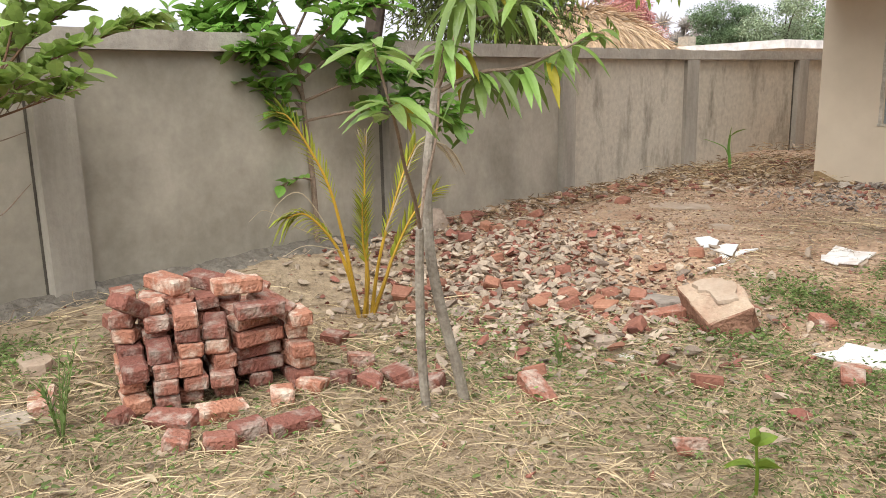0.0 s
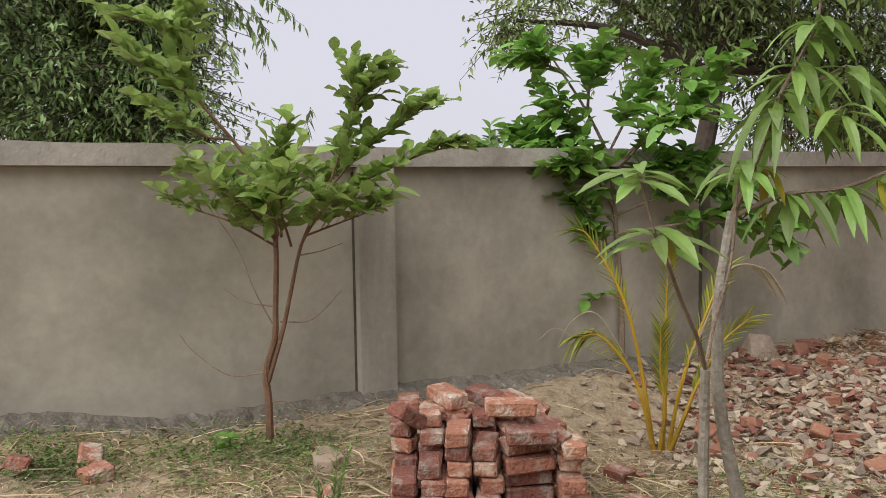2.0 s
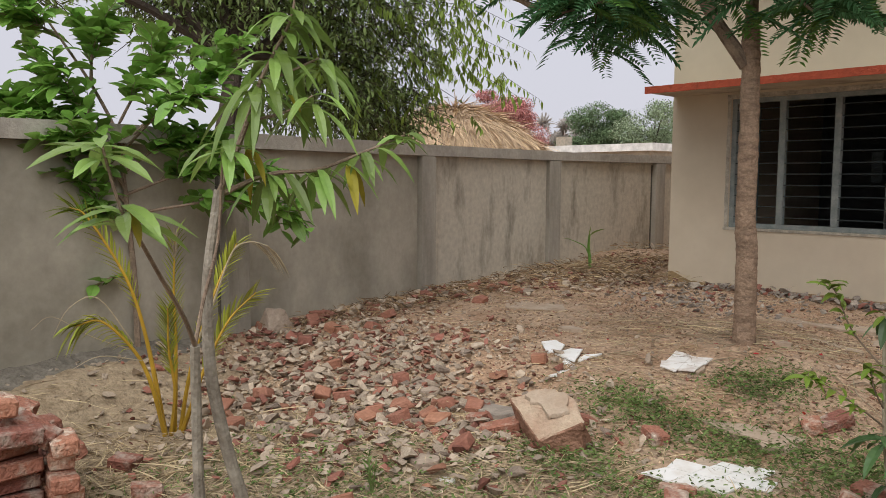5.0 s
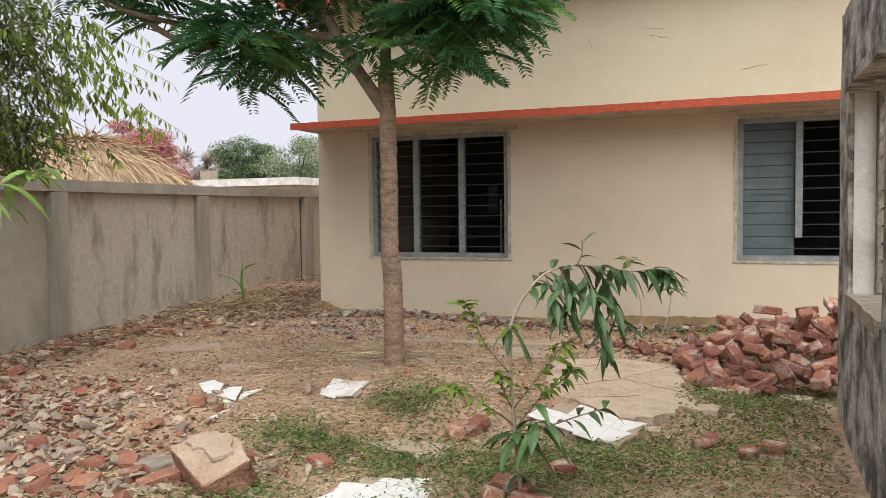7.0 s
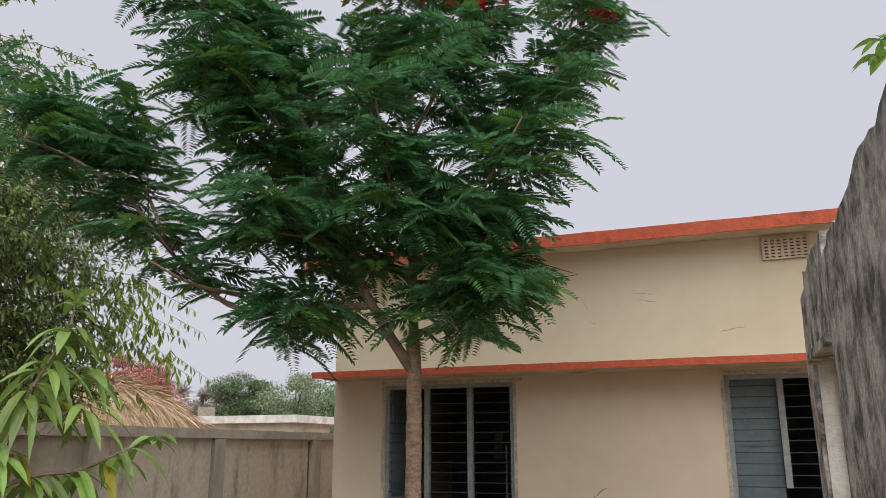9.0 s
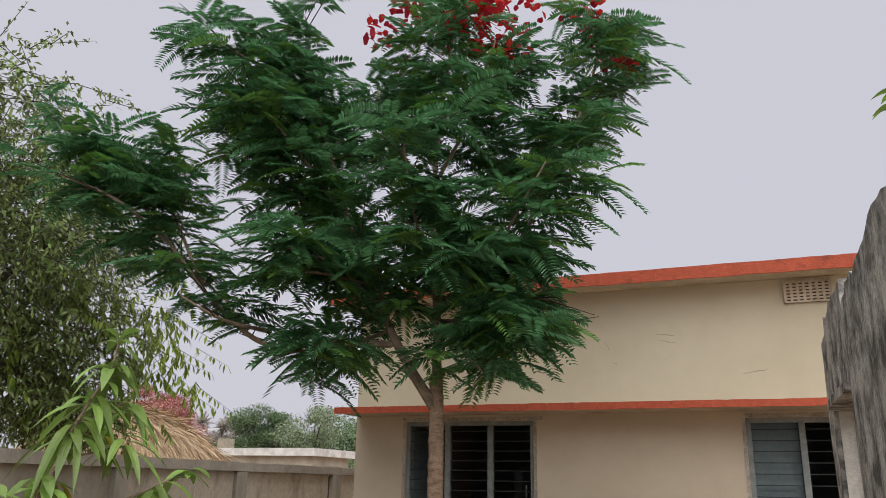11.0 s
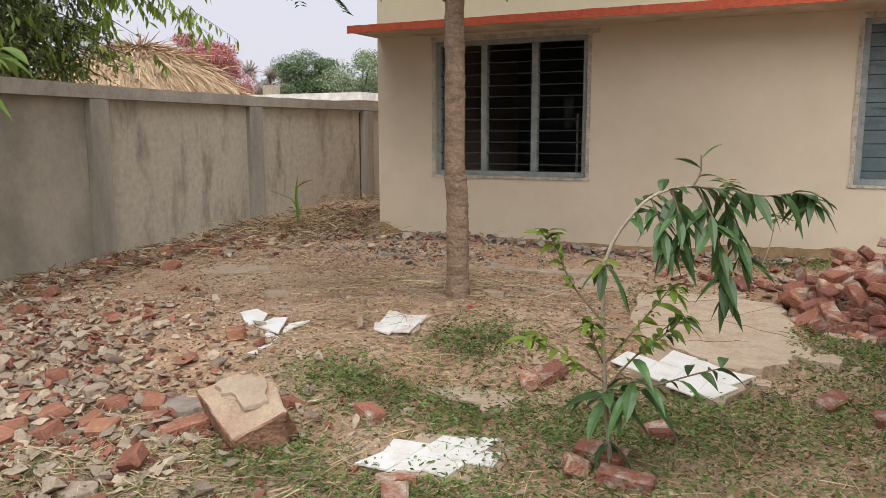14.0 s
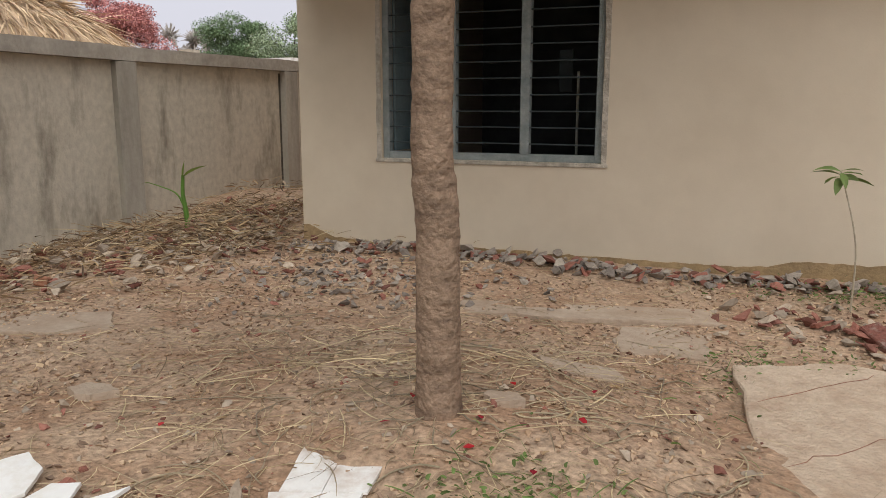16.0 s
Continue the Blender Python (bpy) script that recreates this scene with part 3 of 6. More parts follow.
M_dry = mat("dry_straw_leaf", (0.50, 0.41, 0.28), rough=0.8, vary=0.25, grain=30, island=0.3, bump=0.1, translucent=0.2)
M_straw = mat("dry_straw", (0.58, 0.455, 0.29), rough=0.8, vary=0.2, grain=30, island=0.45, bump=0.0, translucent=0.1)
M_grass = mat("green_weed", (0.19, 0.27, 0.08), rough=0.6, vary=0.2, grain=20, island=0.5, bump=0, translucent=0.25)
M_hay = mat("hay", (0.66, 0.50, 0.34), rough=0.9, vary=0.25, grain=30, blotch=5, colour2=(0.46, 0.33, 0.21), island=0.4, bump=0.8, bump_scale=40)

UP = Vector((0, 0, 1))
rng = np.random.default_rng(7)


def unit(a):
    return a / np.maximum(np.linalg.norm(a, axis=-1, keepdims=True), 1e-9)


def leaves(pos, direction, length, width, droop=0.25, fold=0.25, profile=(0.12, 0.85, 1.0, 0.62, 0.04), twist=0.4, wave=0.0, bend=0.0):
    """Many folded, drooping leaf blades at once: verts and faces."""
    pos, d = np.asarray(pos, float), unit(np.asarray(direction, float))
    N, n = len(pos), len(profile)
    length, width, droop = (np.broadcast_to(np.asarray(a, float), (N,)) for a in (length, width, droop))
    side = unit(np.cross(d, np.array([0, 0, 1.0])) + rng.normal(0, 0.02, (N, 3)))
    nrm = unit(np.cross(side, d))
    side0, sway = side.copy(), rng.normal(0, bend, N) if bend else None
    a = rng.normal(0, twist, N)[:, None]
    side = unit(side * np.cos(a) + nrm * np.sin(a))
    nrm = unit(np.cross(side, d))
    V = np.zeros((N, n, 3, 3))
    for i, w in enumerate(profile):
        u = i / (n - 1)
        c = pos + d * (length * u)[:, None]
        c[:, 2] -= droop * length * u * u
        if bend:
            c += side0 * (sway * length * u * u)[:, None]
        h = (width * w * 0.5)[:, None]
        wv = wave * np.sin(u * 9 + np.arange(N))[:, None] * h
        V[:, i, 0] = c - side * h + nrm * (h * fold + wv)
        V[:, i, 1] = c
        V[:, i, 2] = c + side * h + nrm * (h * fold - wv)
    q = []
    for i in range(n - 1):
        q += [(i * 3, i * 3 + 1, i * 3 + 4, i * 3 + 3), (i * 3 + 1, i * 3 + 2, i * 3 + 5, i * 3 + 4)]
    F = (np.array(q)[None] + (np.arange(N) * n * 3)[:, None, None]).reshape(-1, 4)
    return V.reshape(-1, 3), F


def join(*pairs):
    Vs, Fs, o = [], [], 0
    for V, F in pairs:
        Vs.append(np.asarray(V, float))
        Fs += (np.asarray(F) + o).tolist() if not isinstance(F, list) else [tuple(i + o for i in f) for f in F]
        o += len(V)
    return np.concatenate(Vs).tolist(), Fs


class View:
    """A local frame for laying out a plant: h sideways, v up, d towards the path."""

    def __init__(self, base, h):
        self.o = Vector(base)
        self.h = Vector((*h, 0)).normalized()
        self.d = Vector((self.h.y, -self.h.x, 0))

    def at(self, h, v, d=0.0):
        return self.o + self.h * h + UP * v + self.d * d


def along(points, start, count):
    """Places and directions along a polyline, from a share of its length on."""
    P = spline(points, 5)
    out = []
    for k in range(count):
        u = start + (1 - start) * (k + 0.5) / count
        i = min(int(u * (len(P) - 1)), len(P) - 2)
        f = u * (len(P) - 1) - i
        out.append((P[i].lerp(P[i + 1], f), (P[i + 1] - P[i]).normalized()))
    return out


def leafy(branches, spacing, length, width, spread=0.9, start=0.25, lift=0.2, jitter=0.2, **kw):
    """Alternate leaves along branches."""
    pos, dirs = [], []
    for b in branches:
        L = sum((Vector(b[i + 1]) - Vector(b[i])).length for i in range(len(b) - 1))
        for k, (p, d) in enumerate(along(b, start, max(3, int(L / spacing)))):
            s = d.cross(UP)
            s = s.normalized() if s.length > 0.1 else Vector((1, 0, 0))
            u = s.cross(d)
            a = (k % 2) * math.pi + random.uniform(-0.8, 0.8)
            v = d * random.uniform(0.4, 0.9) + (s * math.cos(a) + u * math.sin(a) * 0.7) * spread + UP * lift + Vector([random.gauss(0, jitter) for _ in range(3)])
            pos.append(p)
            dirs.append(v)
    n = len(pos)
    return leaves(pos, dirs, length * rng.uniform(0.65, 1.2, n), width * rng.uniform(0.75, 1.15, n), **kw)


def limb(points, r0, r1, sides=7, n=5):
    P = spline(points, n)
    return tube(P, [r0 + (r1 - r0) * i / (len(P) - 1) for i in range(len(P))], sides)


# ---- guava sapling by the wall ----
def guava():
    g = base_empty("guava_tree", (-3.9, -0.4, 0.2), "young guava tree with oval light-green leaves, before the wall", "tree")
    w = View((-3.9, -0.4, 0.2), (0.17, 0.985))
    A = w.at
    stem = [A(0.01, -0.12), A(0.01, 0.2), A(0.0, 0.38), A(0.05, 0.56), A(0.06, 0.74), A(0.07, 1.07), A(0.03, 1.3), A(-0.03, 1.46), A(-0.14, 1.61), A(-0.31, 1.82), A(-0.42, 2.02), A(-0.52, 2.2), A(-0.76, 2.24)]
    part("trunk", *limb(stem, 0.022, 0.003), M_bark_red, g)
    second = [A(0.01, 0.33), A(0.09, 0.59), A(0.14, 0.8), A(0.19, 1.01), A(0.25, 1.16), A(0.36, 1.37), A(0.48, 1.7), A(0.64, 1.95)]
    part("trunk", *limb(second, 0.014, 0.003), M_bark_red, g)
    long_ = [
        [A(0.34, 1.32), A(0.5, 1.5, 0.05), A(0.68, 1.64), A(0.9, 1.79)],
        [A(0.27, 1.2), A(0.51, 1.36, 0.1), A(0.84, 1.51, 0.1), A(1.05, 1.56, 0.05)],
        [A(0.06, 1.12), A(-0.08, 1.28, 0.05), A(-0.2, 1.38, 0.08), A(-0.36, 1.45, 0.05)],
        [A(-0.31, 1.82), A(-0.45, 1.9, 0.1), A(-0.6, 2.02, 0.12)],
        [A(-0.42, 2.02), A(-0.4, 2.15, -0.05), A(-0.34, 2.3, -0.05)],
        [A(0.48, 1.7), A(0.52, 1.82, 0.1), A(0.5, 1.95, 0.1)],
    ]
    short = [
        [A(0.07, 1.05), A(-0.12, 1.18, 0.12), A(-0.34, 1.26, 0.15)],
        [A(0.05, 1.2), A(0.1, 1.38, 0.12), A(0.16, 1.58, 0.1)],
        [A(0.2, 1.05), A(0.32, 1.2, 0.2), A(0.44, 1.27, 0.3)],
        [A(0.22, 1.1), A(0.42, 1.17, 0.1), A(0.62, 1.24, 0.12)],
        [A(0.07, 1.08), A(0.0, 1.24, 0.25), A(-0.12, 1.33, 0.32)],
        [A(0.1, 1.1), A(0.05, 1.3, -0.22), A(-0.05, 1.45, -0.3)],
        [A(0.25, 1.16), A(0.3, 1.36, -0.2), A(0.4, 1.5, -0.3)],
        [A(0.15, 1.05), A(0.16, 1.25, 0.3), A(0.2, 1.36, 0.38)],
        [A(0.07, 1.04), A(0.12, 1.16, 0.2), A(0.1, 1.22, 0.3)],
        [A(-0.14, 1.61), A(-0.26, 1.62, 0.1), A(-0.4, 1.7, 0.12)],
    ]
    for b in long_ + short:
        part("branch", *limb(b, 0.008, 0.002, 6), M_bark_red, g)
    for b in ([A(0.01, 0.38), A(-0.2, 0.37), A(-0.38, 0.5), A(-0.45, 0.59)], [A(0.08, 0.65), A(0.25, 0.66), A(0.41, 0.81)], [A(0.04, 0.64), A(-0.05, 0.82), A(-0.13, 1.04), A(-0.23, 1.2)],
              [A(0.01, 0.22), A(0.1, 0.22), A(0.22, 0.14), A(0.27, 0.2)], [A(0.05, 0.73), A(-0.1, 0.76), A(-0.21, 0.83)], [A(0.19, 1.0), A(0.3, 1.02), A(0.42, 1.06)]):
        part("twig", *limb(b, 0.005, 0.002, 5), M_bark, g, "bare thin twig")
    twigs = []
    for group_, count, reach in ((long_ + [stem[8:], second[5:]], 15, (0.07, 0.2)), (short, 12, (0.1, 0.28))):
        for b in group_:
            for p, d in along(b, 0.2, count):
                v = d * 0.9 + Vector((random.gauss(0, 0.5), random.gauss(0, 0.5), random.gauss(0.3, 0.3)))
                q = p + v.normalized() * random.uniform(*reach)
                twigs.append([p, p.lerp(q, 0.5) + Vector((0, 0, 0.015)), q])
    tagged(part("twigs", *merge([tube(t, [0.003, 0.0025, 0.0015], 4) for t in twigs]), M_bark, g), kind="stuff")
    oval = (0.2, 0.8, 1.0, 0.95, 0.6, 0.12)
    part("crown", *join(leafy(long_ + [stem[8:], second[5:]], 0.024, 0.125, 0.07, droop=0.1, fold=0.4, wave=0.18, start=0.2, lift=0.45, profile=oval), leafy(twigs, 0.042, 0.12, 0.07, droop=0.2, fold=0.38, start=0.1, lift=0.35, profile=oval, wave=0.15)), M_guava, g)


guava()


# ---- citrus-like tree behind the palm ----
def citrus():
    base = (-5.1, 2.2, 0.2)
    g = base_empty("citrus_tree", base, "bushy young tree with glossy broad green leaves against the wall", "tree")
    w = View(base, (0.3, 0.955))
    A = w.at
    stem = [A(-0.06, -0.1), A(-0.07, 0.52), A(-0.1, 0.95), A(-0.12, 1.24), A(-0.16, 1.57), A(-0.31, 1.9), A(-0.5, 2.21), A(-0.64, 2.42)]
    part("trunk", *limb(stem, 0.024, 0.006), M_bark, g)
    side = [
        [A(-0.12, 1.24), A(-0.5, 1.5, 0.1), A(-0.86, 1.62, 0.12), A(-1.08, 1.6, 0.1)],
        [A(-0.12, 1.1), A(-0.4, 1.32, 0.05), A(-0.7, 1.42, 0.1), A(-0.92, 1.4, 0.1)],
        [A(-0.3, 1.35), A(-0.55, 1.62, -0.05), A(-0.8, 1.74, -0.05)],
        [A(-0.16, 1.6), A(0.0, 1.9, 0.05), A(0.18, 2.12, 0.05)],
        [A(-0.12, 1.5), A(0.22, 1.82, 0.08), A(0.45, 1.95, 0.1), A(0.64, 2.2, 0.1)],
        [A(-0.31, 1.9), A(-0.3, 2.1, 0.1), A(-0.26, 2.25, 0.1)],
        [A(-0.1, 1.0), A(0.2, 1.06, 0.12), A(0.52, 1.1, 0.15), A(0.84, 1.04, 0.15), A(1.05, 0.96, 0.15)],
        [A(-0.1, 1.15), A(0.3, 1.3, 0.1), A(0.72, 1.32, 0.15)],
        [A(-0.12, 1.3), A(0.15, 1.5, 0.1), A(0.42, 1.5, 0.12)],
        [A(-0.1, 0.85), A(-0.25, 1.02, 0.15), A(-0.4, 1.22, 0.2)],
        [A(-0.12, 1.2), A(-0.3, 1.45, 0.25), A(-0.5, 1.5, 0.35)],
        [A(-0.16, 1.57), A(-0.4, 1.75, 0.15), A(-0.6, 1.95, 0.2)],
        [A(-0.5, 2.2), A(-0.62, 2.25, 0.1), A(-0.76, 2.28, 0.1)],
        [A(-0.12, 1.45), A(0.1, 1.7, 0.3), A(0.3, 1.8, 0.4)],
        [A(-0.07, 0.55), A(-0.2, 0.58, 0.1), A(-0.34, 0.53, 0.15)],
    ]
    for b in side:
        part("branch", *limb(b, 0.013, 0.004, 6), M_bark, g)
    twigs = []
    for i, b in enumerate(side[:-1]):
        for p, d in along(b, 0.25, 22 if i < 3 or i in (6, 7) else 17):
            v = d * 0.7 + Vector((random.gauss(0, 0.55), random.gauss(0, 0.55), random.gauss(0.2, 0.3)))
            q = p + v.normalized() * random.uniform(0.1, 0.3)
            twigs.append([p, p.lerp(q, 0.5) + Vector((0, 0, 0.02)), q])
    tagged(part("twigs", *merge([tube(t, [0.004, 0.003, 0.002], 4) for t in twigs]), M_bark, g), kind="stuff")
    oval = (0.15, 0.75, 1.0, 0.8, 0.15)
    part("crown", *join(leafy([b[-3:] for b in side], 0.03, 0.15, 0.078, droop=0.25, fold=0.25, start=0.3, wave=0.1, profile=oval), leafy(twigs, 0.033, 0.165, 0.086, droop=0.3, fold=0.25, start=0.1, profile=oval)), M_citrus, g)


citrus()


# ---- young mango with two pale stems ----
def rosette(c, n, length, width, tilt=0.1, droop=0.6, axis_dir=(0, 0, 1)):
    az = Vector(axis_dir).normalized()
    pos, dirs = [], []
    for k in range(n):
        a = 2.4 * k + random.uniform(-0.4, 0.4)
        t = tilt + random.uniform(-0.3, 0.3)
        dirs.append(Vector((math.cos(a), math.sin(a), 0)) + az * t)
        pos.append(Vector(c) - az * 0.006 * k)
    return leaves(pos, dirs, length * rng.uniform(0.7, 1.15, n), width * rng.uniform(0.8, 1.15, n), droop=droop * rng.uniform(0.6, 1.3, n), fold=0.3, profile=(0.1, 0.6, 0.95, 1.0, 0.72, 0.03), twist=0.25, wave=0.1)


def mango():
    base = (-2.33, 1.36, -0.02)
    g = base_empty("mango_tree", base, "slender young mango tree with long drooping leaves and pale stems", "tree")
    w = View(base, (0.24, 0.97))
    A = w.at
    part("stem", *limb([A(0.115, -0.04), A(0.07, 0.2), A(0.01, 0.43), A(-0.045, 0.72), A(-0.055, 0.97), A(-0.045, 1.15), A(0.0, 1.44)], 0.026, 0.021, 10), M_bark_grey, g, "grey lichen-covered stem, lopped at the top")
    part("stem", *limb([A(-0.08, -0.04), A(-0.1, 0.3), A(-0.11, 0.65, 0.03), A(-0.12, 0.87, 0.08)], 0.023, 0.018, 9), M_bark_grey, g)
    f = A(-0.12, 0.87, 0.08)
    br = [
        [A(-0.005, 1.42), A(0.05, 1.55), A(0.11, 1.7), A(0.16, 1.85), A(0.23, 1.99), A(0.29, 2.11), A(0.31, 2.25)],
        [f, A(-0.18, 1.0, 0.2), A(-0.28, 1.16, 0.38), A(-0.37, 1.3, 0.58), A(-0.435, 1.4, 0.7), A(-0.48, 1.58, 0.7)],
        [A(-0.005, 1.42), A(0.18, 1.5, 0.03), A(0.37, 1.52, 0.05), A(0.57, 1.59, 0.03), A(0.78, 1.67)],
        [f, A(-0.08, 1.02, 0.04), A(-0.02, 1.25, 0.04), A(0.0, 1.5, 0.04), A(0.02, 1.62, 0.05)],
        [A(0.16, 1.85), A(0.28, 1.9, -0.05), A(0.42, 1.97, -0.05)],
        [A(0.11, 1.7), A(0.24, 1.74, 0.1), A(0.33, 1.8, 0.12)],
    ]
    for i, b in enumerate(br):
        part("branch", *limb(b, (0.013, 0.009, 0.011, 0.008)[i] if i < 4 else 0.007, 0.004, 6), M_bark, g)
    prof = (0.1, 0.6, 0.95, 1.0, 0.72, 0.03)
    big = [rosette(A(-0.435, 1.41, 0.7), 11, 0.19, 0.046, droop=0.45, tilt=0.15), rosette(A(-0.48, 1.59, 0.7), 11, 0.17, 0.042, droop=0.4, tilt=0.2), rosette(A(0.16, 1.86), 14, 0.26, 0.05, droop=1.0, tilt=0.2), rosette(A(0.22, 1.97), 10, 0.24, 0.048, droop=1.1),
           rosette(A(0.29, 2.12), 10, 0.22, 0.046, tilt=0.5, droop=0.9), rosette(A(0.31, 2.25), 7, 0.16, 0.038, tilt=0.8, droop=0.6), rosette(A(0.42, 1.97, -0.05), 11, 0.21, 0.046, droop=0.9), rosette(A(0.33, 1.8, 0.12), 9, 0.2, 0.046, droop=0.9), rosette(A(0.02, 1.62, 0.05), 10, 0.2, 0.048, droop=0.7),
           rosette(A(0.78, 1.67), 8, 0.14, 0.044, droop=0.5), rosette(A(0.57, 1.59, 0.03), 6, 0.15, 0.046, droop=1.0), rosette(A(0.37, 1.52, 0.05), 7, 0.16, 0.046, droop=1.1), rosette(A(0.18, 1.5, 0.03), 7, 0.17, 0.046, droop=1.1),
           leafy([br[2]], 0.05, 0.16, 0.045, droop=0.8, start=0.2, lift=-0.1, profile=prof), leafy([br[0]], 0.06, 0.2, 0.046, droop=0.9, start=0.3, lift=-0.1, profile=prof)]
    part("crown", *join(*big), M_mango, g)
    tagged(part("yellow_leaf", *join(rosette(A(0.24, 1.8, 0.06), 1, 0.15, 0.04, droop=1.2), rosette(A(0.1, 1.6, 0.03), 2, 0.13, 0.04, droop=1.2), rosette(A(0.5, 1.54, 0.04), 2, 0.14, 0.045, droop=1.3), rosette(A(-0.42, 1.4, 0.72), 2, 0.12, 0.04, droop=0.6)), M_mango_y, g, "yellowing old leaf"), kind="stuff")


mango()


# ---- coconut seedling ----
def coconut():
    base = (-3.81, 1.79, -0.03)
    g = base_empty("coconut_seedling", base, "coconut seedling with golden stalks and yellow-green fronds", "palm")
    w = View(base, (0.24, 0.97))
    A = w.at
    fr = [[A(-0.02, 0), A(-0.07, 0.35), A(-0.11, 0.59), A(-0.17, 0.83, 0.04), A(-0.25, 1.03, 0.06), A(-0.4, 1.29, 0.08), A(-0.48, 1.34, 0.08)],
          [A(0.02, 0), A(0.035, 0.3), A(0.04, 0.58, 0.02), A(0.03, 0.85, 0.05), A(0.04, 1.18, 0.08)],
          [A(0.05, 0), A(0.1, 0.3), A(0.17, 0.57), A(0.31, 0.91, -0.05), A(0.42, 1.11, -0.08)],
          [A(0.05, 0), A(0.12, 0.25, 0.08), A(0.19, 0.45, 0.1), A(0.31, 0.7, 0.15), A(0.45, 0.85, 0.2)],
          [A(-0.02, 0), A(-0.1, 0.35, 0.06), A(-0.19, 0.56, 0.08), A(-0.35, 0.74, 0.12), A(-0.48, 0.73, 0.15)],
          [A(0.0, 0), A(0.02, 0.3, 0.08), A(-0.02, 0.55, 0.14), A(-0.03, 0.8, 0.2)]]
    for i, b in enumerate(fr):
        fo = part("frond", *limb(b, 0.015, 0.004, 6), M_petiole, g, "golden stalk with comb-like leaflets")
        pos, dirs = [], []
        pts = along(b, 0.45 if i != 4 else 0.5, 46)
        for k, (p, d) in enumerate(pts):
            sd = d.cross(w.d).normalized() * (1 if k % 2 else -1)
            pos.append(p)
            dirs.append(d * 1.25 + sd * 0.62 + w.d * random.uniform(-0.25, 0.25))
        n = len(pos)
        shape = np.interp(np.arange(n), [0, n * 0.35, n - 1], [0.1, 0.15, 0.13])
        tagged(part("leaflets", *leaves(pos, dirs, shape * rng.uniform(0.85, 1.1, n), 0.017, droop=0.12 if i != 4 else 0.6, fold=0.5, profile=(0.5, 1, 0.8, 0.05), twist=0.2), M_palm, fo), kind="stuff")
    for b in ([A(0.17, 0.57), A(0.26, 0.82, 0.05), A(0.35, 1.08, 0.1), A(0.45, 1.13, 0.1), A(0.56, 1.1, 0.1)],):
        fo = part("dry_frond", *limb(b, 0.008, 0.003, 5), M_dry, g, "withered pale frond")
        pts = along(b, 0.72, 18)
        tagged(part("leaflets", *leaves([p for p, d in pts], [d * 0.9 - UP * 0.5 + w.h * random.uniform(0.0, 0.6) for p, d in pts], 0.17, 0.013, droop=0.55, fold=0.4), M_dry, fo), kind="stuff")
    for b in ([A(-0.19, 0.56, 0.08), A(-0.4, 0.66, 0.1), A(-0.58, 0.78, 0.1), A(-0.68, 0.72, 0.1)], [A(-0.15, 0.5, 0.08), A(-0.36, 0.55, 0.1), A(-0.5, 0.5, 0.12)], [A(-0.19, 0.6, 0.08), A(-0.36, 0.86, 0.1), A(-0.5, 0.82, 0.1), A(-0.58, 0.68, 0.1)]):
        part("dry_frond", *limb(b, 0.004, 0.0015, 5), M_dry, g, "thin withered frond")
    pos, dirs = [A(0.035, 1.05, 0.08)] * 14, [UP + w.h * random.uniform(-0.35, 0.3) for _ in range(14)]
    part("dry_tip", *leaves(pos, dirs, 0.19, 0.014, droop=0.05, fold=0.4), M_dry, g, "bleached leaflet tips")


coconut()


# ---- flowering tree with feathery leaves ----
def pinnate(pos, dirs, length, pairs=17):
    """Twice-divided leaves, one blade a pinna."""
    pos, d = np.asarray(pos, float), unit(np.asarray(dirs, float))
    N = len(pos)
    side = unit(np.cross(d, [0, 0, 1.0]))
    nrm = unit(np.cross(side, d))
    a = rng.normal(0, 0.35, N)[:, None]
    side, nrm = side * np.cos(a) + nrm * np.sin(a), nrm * np.cos(a) - side * np.sin(a)
    droop = rng.uniform(0.15, 0.6, N)
    Vs, Fs = [], []
    o = 0
    for k in range(pairs):
        u = 0.16 + 0.84 * k / (pairs - 1)
        c = pos + d * (length * u)[:, None]
        c[:, 2] -= droop * length * u * u
        pl = (length * 0.27 * (math.sin(math.pi * (0.2 + 0.66 * u)) ** 0.6))[:, None]
        for sg in (-1, 1):
            t = unit(side * sg + d * (0.35 + 0.5 * u) + rng.normal(0, 0.07, (N, 3)))
            tip = c + t * pl
            tip[:, 2] -= pl[:, 0] * 0.22
            mid = c + t * pl * 0.45
            wv = unit(np.cross(t, nrm)) * (length * 0.029)[:, None]
            Vs.append(np.stack([c, mid + wv, tip, mid - wv], 1).reshape(-1, 3))
            Fs.append(np.arange(N * 4).reshape(N, 4) + o)
            o += N * 4
    return np.concatenate(Vs).tolist(), np.concatenate(Fs).tolist()


